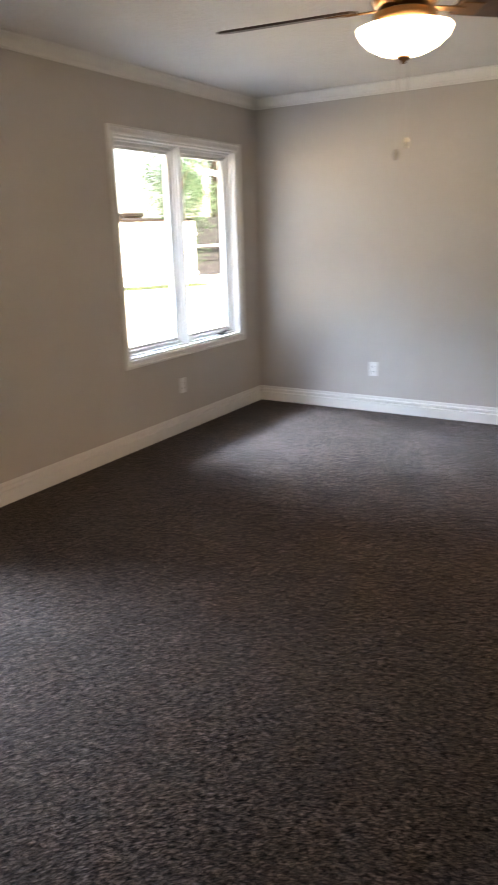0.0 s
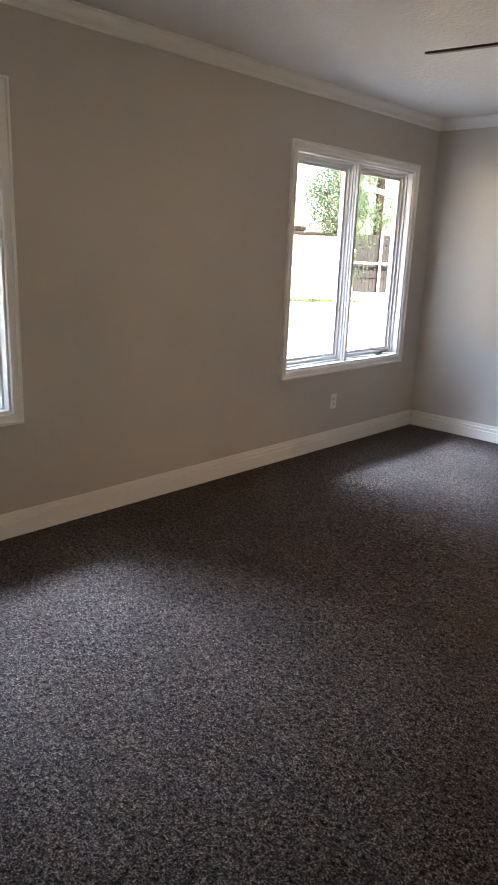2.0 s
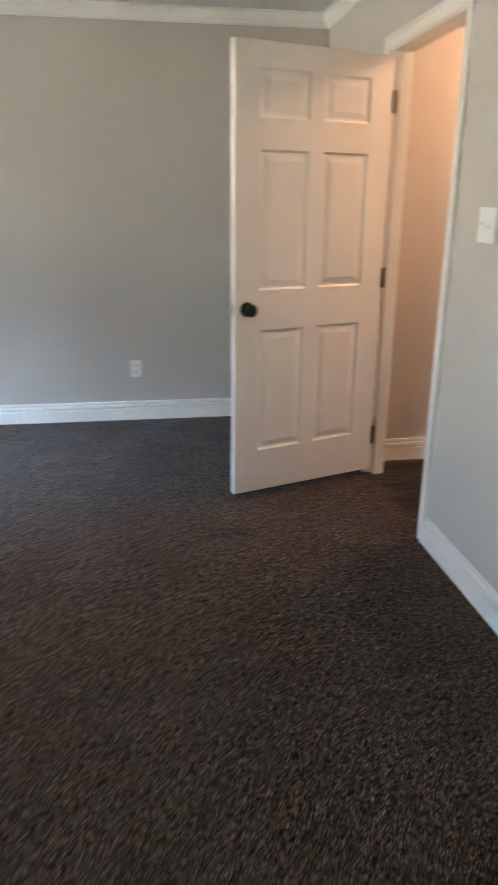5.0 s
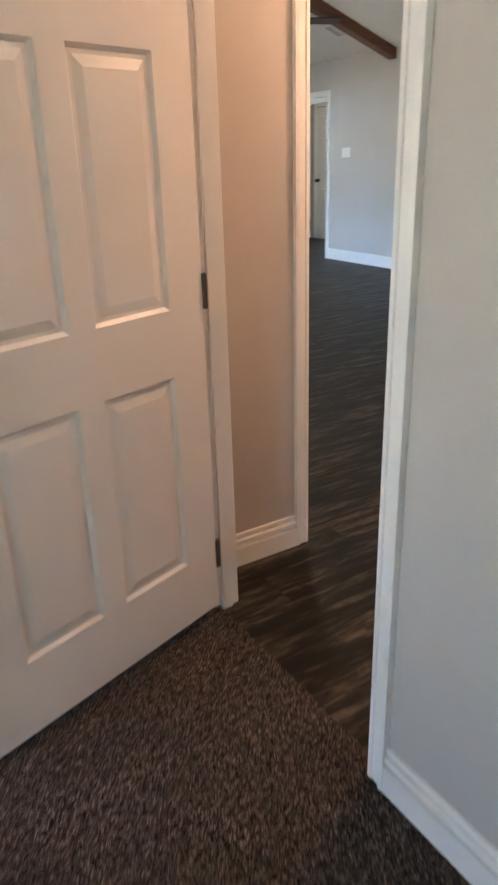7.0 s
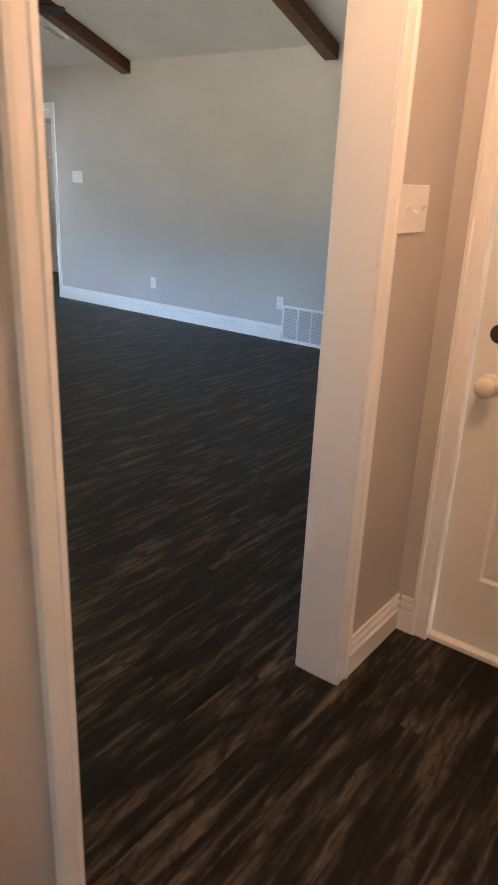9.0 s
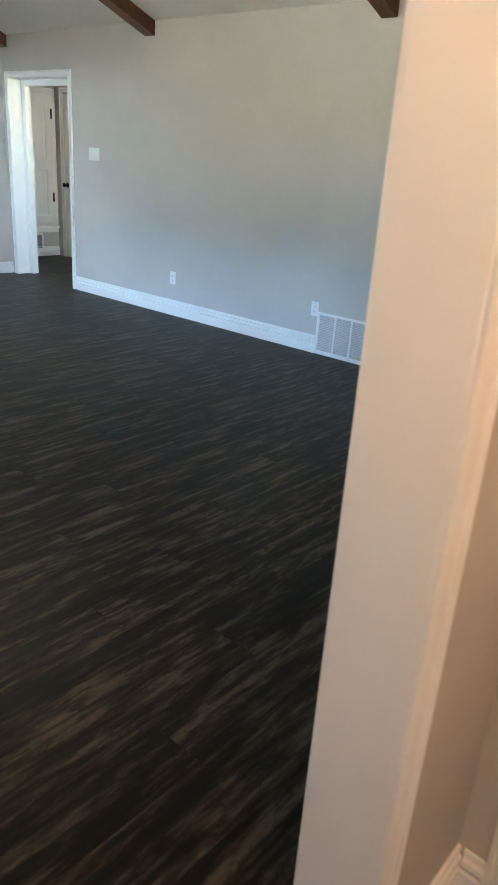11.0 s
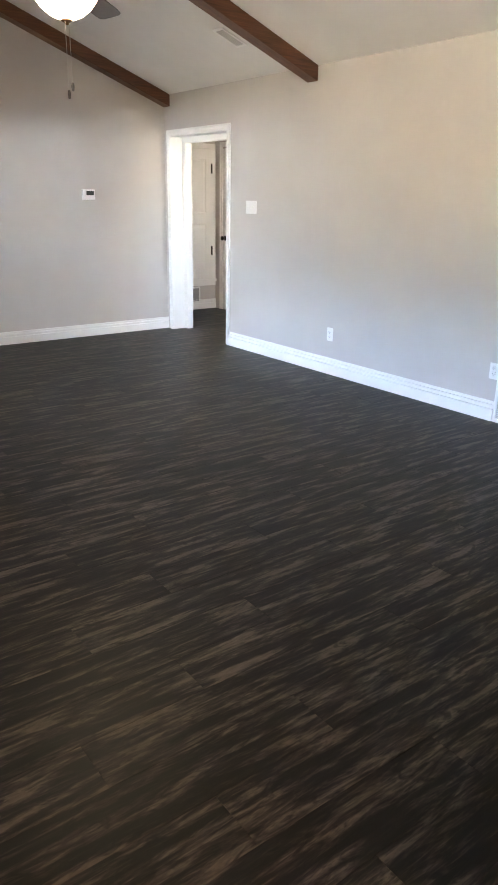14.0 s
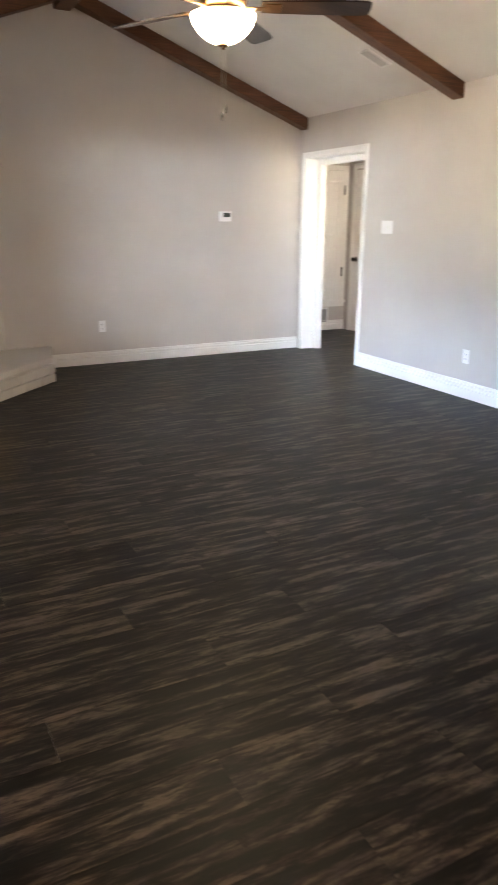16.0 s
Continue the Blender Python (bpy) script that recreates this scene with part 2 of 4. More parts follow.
def mitred(profile, a, b, out, up, ma, mb):
    """A casing board from a to b whose ends are cut at 45 degrees where ma or mb is 1."""
    a, b, out, up = Vector(a), Vector(b), Vector(out), Vector(up)
    run = (b - a).normalized()
    bm = bmesh.new()
    ra = [bm.verts.new(a + out * p + up * q - run * p * ma) for p, q in profile]
    rb = [bm.verts.new(b + out * p + up * q + run * p * mb) for p, q in profile]
    n = len(profile)
    for i in range(n):
        bm.faces.new((ra[i], ra[(i + 1) % n], rb[(i + 1) % n], rb[i]))
    bm.faces.new(ra[::-1])
    bm.faces.new(rb)
    return bm


def lathe(bm, profile, steps=32, centre=(0, 0, 0)):
    """Turn (radius, z) points about an upright axis."""
    c = Vector(centre)
    rings = []
    for r, z in profile:
        if r < 1e-5:
            rings.append([bm.verts.new(c + Vector((0, 0, z)))])
        else:
            rings.append([bm.verts.new(c + Vector((r * math.cos(2 * math.pi * i / steps), r * math.sin(2 * math.pi * i / steps), z))) for i in range(steps)])
    for p, q in zip(rings, rings[1:]):
        for i in range(steps):
            j = (i + 1) % steps
            a = [p[i % len(p)], p[j % len(p)], q[j % len(q)], q[i % len(q)]]
            a = list(dict.fromkeys(a))
            if len(a) > 2:
                bm.faces.new(a)
    return bm


def tube(bm, points, radius, sides=8):
    """A round bar through points."""
    points = [Vector(p) for p in points]
    radii = radius if isinstance(radius, (list, tuple)) else [radius] * len(points)
    rings = []
    for i, p in enumerate(points):
        d = (points[min(i + 1, len(points) - 1)] - points[max(i - 1, 0)]).normalized()
        side = d.orthogonal().normalized()
        other = d.cross(side)
        rings.append([bm.verts.new(p + radii[i] * (side * math.cos(2 * math.pi * k / sides) + other * math.sin(2 * math.pi * k / sides))) for k in range(sides)])
    for p, q in zip(rings, rings[1:]):
        for k in range(sides):
            bm.faces.new((p[k], p[(k + 1) % sides], q[(k + 1) % sides], q[k]))
    bm.faces.new(rings[0][::-1])
    bm.faces.new(rings[-1])
    return bm


def wall(name, axis, at0, at1, a0, a1, z1, openings, label, material=None, z0=-0.05):
    """A wall with thickness at0..at1, running a0..a1 along the other axis, with openings (b0, b1, low, high)."""
    bm = bmesh.new()

    def put(s0, s1, low, high):
        if s1 - s0 < 1e-4 or high - low < 1e-4:
            return
        if axis == "x":
            box(bm, at0, at1, s0, s1, low, high)
        else:
            box(bm, s0, s1, at0, at1, low, high)

    s = a0
    for b0, b1, low, high in sorted(openings):
        put(s, b0, z0, z1)
        put(b0, b1, z0, low)
        put(b0, b1, high, z1)
        s = b1
    put(s, a1, z0, z1)
    bmesh.ops.remove_doubles(bm, verts=bm.verts[:], dist=1e-5)
    return structure(name, bm, material or M_WALL, label, "wall")


BASE = ((0, 0), (0.016, 0), (0.016, 0.074), (0.0012, 0.077), (0.0012, 0.086), (0.0135, 0.089), (0.0125, 0.102), (0.0008, 0.105), (0.0008, 0.112), (0.0085, 0.115), (0.0065, 0.127), (0, 0.127))
CROWN = ((0, 0), (0.050, 0), (0.050, -0.008), (0.043, -0.011), (0.041, -0.018), (0.036, -0.036), (0.025, -0.050), (0.014, -0.057), (0.012, -0.062), (0.008, -0.065), (0.008, -0.077), (0, -0.077))
CASING = ((0, 0), (0.057, 0), (0.057, 0.017), (0.046, 0.019), (0.042, 0.012), (0.016, 0.0095), (0.014, 0.0135), (0.002, 0.0115), (0, 0.010))


def mould(name, profile, a, b, out, label, category):
    return structure(name, extrude(bmesh.new(), profile, a, b, out), M_TRIM, label, category)


def casing_set(name, axis, face, side, b0, b1, high, low, label, width=0.057, deep=1.0):
    """Door casing round an opening b0..b1 on the wall face; side is +1 or -1 along axis."""
    def at(b, z):
        return (face, b, z) if axis == "x" else (b, face, z)

    out = Vector((side, 0, 0)) if axis == "x" else Vector((0, side, 0))
    run = Vector((0, 1, 0)) if axis == "x" else Vector((1, 0, 0))
    prof = tuple((p * width / 0.057, q * deep) for p, q in CASING)
    c = tagged(new(name), label, "trim", kind="structure")
    part("side_board", mitred(prof, at(b0, low), at(b0, high), -run, out, 0, 1), M_TRIM, c)
    part("side_board", mitred(prof, at(b1, low), at(b1, high), run, out, 0, 1), M_TRIM, c)
    part("head_board", mitred(prof, at(b0, high), at(b1, high), (0, 0, 1), out, 1, 1), M_TRIM, c)
    return c


# ---- bedroom shell ----
WIN = (0.625, 2.033)
W2 = (-1.724, -0.317)
W1 = (-5.135, -3.728)
DOOR_H = 2.055
BD = (-1.943, -1.148)


def pile(x0, x1, y0, y1, step):
    """Carpet as a fine uneven sheet of tufts."""
    nx, ny = int((x1 - x0) / step) + 1, int((y1 - y0) / step) + 1
    rng = np.random.RandomState(4)
    h = rng.rand(ny, nx)
    h = 0.55 * h + 0.45 * (np.roll(h, 1, 0) + np.roll(h, 1, 1) + np.roll(h, (1, 1), (0, 1))) / 3
    jx, jy = (rng.rand(ny, nx) - 0.5) * 0.6 * step, (rng.rand(ny, nx) - 0.5) * 0.6 * step
    gx, gy = np.meshgrid(np.linspace(x0, x1, nx), np.linspace(y0, y1, ny))
    co = np.stack([gx + jx, gy + jy, (h - 0.62) * 0.008], -1).reshape(-1, 3)
    i = (np.arange(ny - 1)[:, None] * nx + np.arange(nx - 1)[None]).ravel()
    quads = np.stack([i, i + 1, i + nx + 1, i + nx], -1)
    me = bpy.data.meshes.new("floor_bedroom")
    me.vertices.add(len(co))
    me.vertices.foreach_set("co", co.ravel())
    me.loops.add(quads.size)
    me.loops.foreach_set("vertex_index", quads.ravel())
    me.polygons.add(len(quads))
    me.polygons.foreach_set("loop_start", np.arange(0, quads.size, 4))
    me.polygons.foreach_set("loop_total", np.full(len(quads), 4))
    me.update()
    me.materials.append(M_CARPET)
    return tagged(new("floor_bedroom", me), "dark brown-grey cut-pile carpet", "carpet", kind="structure")


pile(0.0, BX1 + 0.035, BY0, 0.0, 0.0062)
structure("carpet_backing", boxes((0, BX1 + 0.03, BY0, 0, -0.10, -0.012)), M_CARPET, "dark backing under the carpet pile", "carpet")
structure("ceiling_bedroom", boxes((-0.16, HX0, BY0 - 0.12, 0.12, CEIL, CEIL + 0.12)), M_CEIL, "white lightly textured flat ceiling", "ceiling")
wall("wall_west", "x", -0.16, 0, BY0 - 0.12, 0.12, CEIL, [(*W1, *WIN), (*W2, *WIN)], "greige painted wall with two white windows")
wall("wall_north", "y", 0, 0.12, 0, BX1, CEIL, [], "plain greige painted bedroom wall")
wall("wall_south", "y", BY0 - 0.12, BY0, 0, BX1, CEIL, [], "plain greige painted bedroom wall")
wall("wall_east", "x", BX1, HX0, BY0 - 0.12, 0.12, CEIL, [(BD[0], BD[1], -0.05, DOOR_H)], "greige painted wall with the bedroom doorway")
mould("baseboard_west", BASE, (0, BY0, 0), (0, 0, 0), (1, 0, 0), "white moulded baseboard along the carpet", "baseboard")
mould("baseboard_north", BASE, (0.0162, 0, 0), (BX1, 0, 0), (0, -1, 0), "white moulded baseboard along the carpet", "baseboard")
mould("baseboard_south", BASE, (0.0162, BY0, 0), (BX1, BY0, 0), (0, 1, 0), "white moulded baseboard along the carpet", "baseboard")
mould("baseboard_east", BASE, (BX1, BY0, 0), (BX1, BD[0] - 0.058, 0), (-1, 0, 0), "white moulded baseboard beside the doorway", "baseboard")
mould("baseboard_east_short", BASE, (BX1, BD[1] + 0.058, 0), (BX1, -0.0165, 0), (-1, 0, 0), "short white moulded baseboard behind the door", "baseboard")
mould("crown_west", CROWN, (0, BY0, CEIL), (0, 0, CEIL), (1, 0, 0), "white crown moulding under the ceiling", "trim")
mould("crown_north", CROWN, (0.002, 0, CEIL - 0.001), (BX1, 0, CEIL - 0.001), (0, -1, 0), "white crown moulding under the ceiling", "trim")
mould("crown_south", CROWN, (0.002, BY0, CEIL - 0.001), (BX1, BY0, CEIL - 0.001), (0, 1, 0), "white crown moulding under the ceiling", "trim")
mould("crown_east", CROWN, (BX1, BY0, CEIL), (BX1, 0, CEIL), (-1, 0, 0), "white crown moulding under the ceiling", "trim")


def jamb_set(name, axis, f0, f1, b0, b1, high, low, label, t=0.018):
    """Board lining of a doorway, 2 mm proud of both wall faces."""
    e = 0.002
    j = tagged(new(name), label, "trim", kind="structure")
    for s0, s1, l, h in ((b0 - 0.001, b0 + t, low, high), (b1 - t, b1 + 0.001, low, high), (b0 + t, b1 - t, high - t, high + 0.001)):
        row = (f0 - e, f1 + e, s0, s1, l, h) if axis == "x" else (s0, s1, f0 - e, f1 + e, l, h)
        part("lining_board", boxes(row, bevel=0.0015), M_TRIM, j)
    return j


jamb_set("door_jamb_bedroom", "x", BX1, HX0, BD[0] - 0.016, BD[1] + 0.016, DOOR_H + 0.012, -0.03, "white painted door jamb of the bedroom")
casing_set("door_casing_bedroom", "x", BX1, -1, BD[0], BD[1], DOOR_H, 0.0, "white moulded casing round the bedroom doorway")
casing_set("door_casing_hall", "x", HX0, 1, BD[0], BD[1], DOOR_H, WOOD, "white moulded casing on the hall side of the bedroom door", 0.046, 0.5)
structure("door_stop", boxes((BX1 + 0.045, BX1 + 0.08, BD[0] + 0.002, BD[0] + 0.012, WOOD, DOOR_H - 0.01), (BX1 + 0.045, BX1 + 0.08, BD[1] - 0.012, BD[1] - 0.002, WOOD, DOOR_H - 0.01)), M_TRIM, "thin white stop strips in the doorway", "trim")


# ---- doors ----
def ring_panel(w, h, deep=0.009):
    """A raised panel, w by h in the xz plane, facing -y, sunk below y = 0."""
    bm = bmesh.new()
    loops = []
    for inset, d in ((0, 0), (0.010, deep), (0.020, deep), (0.044, 0.0025)):
        loops.append([bm.verts.new((x, d, z)) for x, z in ((inset, inset), (w - inset, inset), (w - inset, h - inset), (inset, h - inset))])
    for p, q in zip(loops, loops[1:]):
        for i in range(4):
            bm.faces.new((p[i], p[(i + 1) % 4], q[(i + 1) % 4], q[i]))
    bm.faces.new(loops[-1])
    me = bpy.data.meshes.new("panel")
    bm.to_mesh(me)
    bm.free()
    return me


def panel_door(name, m, w, h, label, category, xs, zs, thick=0.035):
    """Six-panel door leaf; local x from the hinge edge, y the thickness, z up."""
    d = thing(name, m, label, category)
    bm = bmesh.new()
    gx, gz = [0, *xs, w], [0, *zs, h]
    for i in range(len(gx) - 1):
        for j in range(len(gz) - 1):
            if i % 2 and j % 2:
                continue
            for y in (0.0, thick):
                vs = [bm.verts.new((x, y, z)) for x, z in ((gx[i], gz[j]), (gx[i + 1], gz[j]), (gx[i + 1], gz[j + 1]), (gx[i], gz[j + 1]))]
                bm.faces.new(vs if y == 0 else vs[::-1])
    for a, b in (((0, 0), (w, 0)), ((w, 0), (w, h)), ((w, h), (0, h)), ((0, h), (0, 0))):
        bm.faces.new([bm.verts.new((x, y, z)) for x, y, z in ((a[0], 0, a[1]), (a[0], thick, a[1]), (b[0], thick, b[1]), (b[0], 0, b[1]))])
    bmesh.ops.remove_doubles(bm, verts=bm.verts[:], dist=1e-5)
    leaf = part("leaf", bm, M_DOOR, d)
    for j in range(1, len(gz) - 1, 2):
        me = ring_panel(gx[2] - gx[1], gz[j + 1] - gz[j])
        me.materials.append(M_DOOR)
        for i in range(1, len(gx) - 1, 2):
            for back in (False, True):
                p = new("panel", me)
                p.parent = leaf
                p.matrix_basis = pose(gx[i + 1], thick, gz[j], 0, 0, 180) if back else pose(gx[i], 0, gz[j])
    return d, leaf


def hinge(parent, x, y, z, material):
    bm = boxes((x - 0.0025, x - 0.0003, y - 0.034, y - 0.003, z - 0.045, z + 0.045))
    lathe(bm, [(0, -0.049), (0.0075, -0.047), (0.0075, 0.047), (0, 0.050)], 12, (x - 0.006, y + 0.003, z))
    part("hinge", bm, material, parent, "dark bronze butt hinge")


def door_knob(parent, x, y, z, side, material, label):
    """A round knob on a rose; side -1 faces -y."""
    bm = bmesh.new()
    lathe(bm, [(0, 0), (0.033, 0), (0.033, 0.006), (0.028, 0.010), (0.012, 0.013), (0.011, 0.030), (0.020, 0.036), (0.028, 0.046), (0.029, 0.055), (0.024, 0.064), (0.012, 0.068), (0, 0.069)], 28)
    bmesh.ops.transform(bm, matrix=pose(x, y, z, 90 if side < 0 else -90), verts=bm.verts[:])
    part("knob", bm, material, parent, label, True)


PANEL_Z = (0.22, 0.81, 0.99, 1.585, 1.71, 1.90)
bed_door, bed_leaf = panel_door("door_1", pose(4.382, -1.153, 0.036, 0, 0, 198.5), 0.812, 1.988, "white six-panel door standing wide open over the carpet", "door", (0.125, 0.368, 0.443, 0.687), tuple(z - 0.010 for z in PANEL_Z))
for z in (0.19, 1.01, 1.80):
    hinge(bed_door, 0.0, 0.035, z, M_HINGE)
for z in (0.224, 1.044, 1.834):
    part("jamb_leaf", boxes((BX1 + 0.001, BX1 + 0.020, BD[1] - 0.0045, BD[1] - 0.0023, z - 0.045, z + 0.045)), M_HINGE, bpy.data.objects["door_jamb_bedroom"], "dark bronze hinge leaf")
door_knob(bed_door, 0.752, 0.0, 0.900, -1, M_BLACK, "black round door knob")
door_knob(bed_door, 0.752, 0.035, 0.900, 1, M_BLACK, "black round door knob")
latch = boxes((0.8122, 0.8135, 0.005, 0.030, 0.870, 0.930), (0.813, 0.825, 0.011, 0.024, 0.888, 0.912))
part("latch", latch, M_NICKEL, bed_door, "nickel latch plate")


# ---- windows ----
def window(name, y0, y1, label):
    z0, z1 = WIN
    w = tagged(new(name), label, "window", kind="structure")
    prof = ((0, 0), (0.054, 0), (0.054, 0.020), (0.042, 0.022), (0.039, 0.013), (0.020, 0.012), (0.017, 0.017), (0.004, 0.015), (0, 0.011))
    o = Vector((1, 0, 0))
    for a, b, out in (((0, y0, z0), (0, y0, z1), (0, -1, 0)), ((0, y1, z0), (0, y1, z1), (0, 1, 0)), ((0, y0, z1), (0, y1, z1), (0, 0, 1)), ((0, y0, z0), (0, y1, z0), (0, 0, -1))):
        part("casing_board", mitred(prof, a, b, out, o, 1, 1), M_TRIM, w)

    def ring(x0, x1, a0, a1, b0, b1, t):
        return boxes((x0, x1, a0, a0 + t, b0, b1), (x0, x1, a1 - t, a1, b0, b1), (x0, x1, a0 + t, a1 - t, b0, b0 + t), (x0, x1, a0 + t, a1 - t, b1 - t, b1), bevel=0.002)

    part("window_liner", ring(-0.075, 0.003, y0 - 0.001, y1 + 0.001, z0 - 0.001, z1 + 0.001, 0.014), M_TRIM, w)
    part("window_frame", ring(-0.135, -0.076, y0, y1, z0, z1, 0.034), M_VINYL, w)
    part("window_stop", ring(-0.060, -0.042, y0 + 0.010, y1 - 0.010, z0 + 0.010, z1 - 0.010, 0.016), M_VINYL, w)
    yc = (y0 + y1) / 2
    part("mullion", boxes((-0.13, -0.045, yc - 0.030, yc + 0.030, z0 + 0.014, z1 - 0.014), (-0.0445, -0.028, yc - 0.022, yc + 0.022, z0 + 0.014, z1 - 0.014), (-0.0275, -0.010, yc - 0.014, yc + 0.014, z0 + 0.014, z1 - 0.014), bevel=0.003), M_VINYL, w)
    for a0, a1 in ((y0 + 0.030, yc - 0.030), (yc + 0.030, y1 - 0.030)):
        part("sash_stop", ring(-0.086, -0.064, a0, a1, z0 + 0.034, z1 - 0.034, 0.016), M_VINYL, w)
        sash = part("sash", ring(-0.122, -0.087, a0 + 0.004, a1 - 0.004, z0 + 0.037, z1 - 0.037, 0.026), M_VINYL, w)
        part("bead", ring(-0.090, -0.080, a0 + 0.028, a1 - 0.028, z0 + 0.061, z1 - 0.061, 0.009), M_VINYL, sash)
        pane = part("pane", boxes((-0.106, -0.102, a0 + 0.029, a1 - 0.029, z0 + 0.062, z1 - 0.062)), M_GLASS, sash)
        pane.visible_shadow = False
    bm = bmesh.new()
    c = (-0.055, y1 - 0.20, z0 + 0.034)
    box(bm, c[0] - 0.016, c[0] + 0.016, c[1] - 0.045, c[1] + 0.045, c[2] - 0.019, c[2] - 0.004, 0.003)
    tube(bm, [(c[0] + 0.006, c[1], c[2] - 0.006), (c[0] + 0.014, c[1] + 0.03, c[2] + 0.006), (c[0] + 0.016, c[1] + 0.085, c[2] + 0.004), (c[0] + 0.03, c[1] + 0.098, c[2] + 0.010)], [0.008, 0.006, 0.006, 0.009])
    part("crank_handle", bm, M_CRANK, w, "dark casement crank handle")
    return w


window("window_1", *W1, "white double casement window in a moulded casing")
window("window_2", *W2, "white double casement window with a crank, daylight outside")


# ---- outlets and switches ----
def outlet(m, label):
    """Duplex outlet; local x along the wall, -y out of it."""
    t = thing("wall_outlet", m, label, "outlet", "wall outlets")
    part("plate", boxes((-0.035, 0.035, -0.006, 0, -0.057, 0.057), bevel=0.0025), M_PLATE, t)
    for s in (-1, 1):
        bm = bmesh.new()
        box(bm, -0.016, 0.016, -0.009, -0.004, s * 0.020 - 0.014, s * 0.020 + 0.014, 0.003)
        sock = part("socket", bm, M_PLATE, t)
        part("slots", boxes((-0.008, -0.005, -0.0096, -0.0088, s * 0.020 - 0.004, s * 0.020 + 0.006), (0.005, 0.008, -0.0096, -0.0088, s * 0.020 - 0.004, s * 0.020 + 0.006), (-0.002, 0.002, -0.0096, -0.0088, s * 0.020 - 0.011, s * 0.020 - 0.007)), M_SLOT, sock, "dark slots")
    return t


def switch(m, gangs, label):
    t = thing("light_switch", m, label, "switch", "light switches")
    w = 0.035 + 0.023 * (gangs - 1)
    part("plate", boxes((-w, w, -0.006, 0, -0.058, 0.058), bevel=0.0025), M_PLATE, t)
    for g in range(gangs):
        x = (g - (gangs - 1) / 2) * 0.046
        bm = boxes((x - 0.005, x + 0.005, -0.0075, -0.005, -0.012, 0.012))
        up = 1 if g % 2 == 0 else -1
        tube(bm, [(x, -0.006, 0.002 * up), (x, -0.014, 0.007 * up), (x, -0.017, 0.009 * up)], [0.0042, 0.0036, 0.003], 8)
        part("toggle", bm, M_PLATE, t)
    return t


outlet(pose(0.0, -1.150, 0.348, 0, 0, 90), "white duplex outlet on the greige wall under the window")
outlet(pose(1.057, 0.0, 0.348), "white duplex outlet low on the greige bedroom wall")
outlet(pose(3.164, 0.0, 0.348), "white duplex outlet low on the greige bedroom wall")
switch(pose(BX1, -2.255, 1.332, 0, 0, -90), 2, "white double toggle switch plate beside the bedroom doorway")


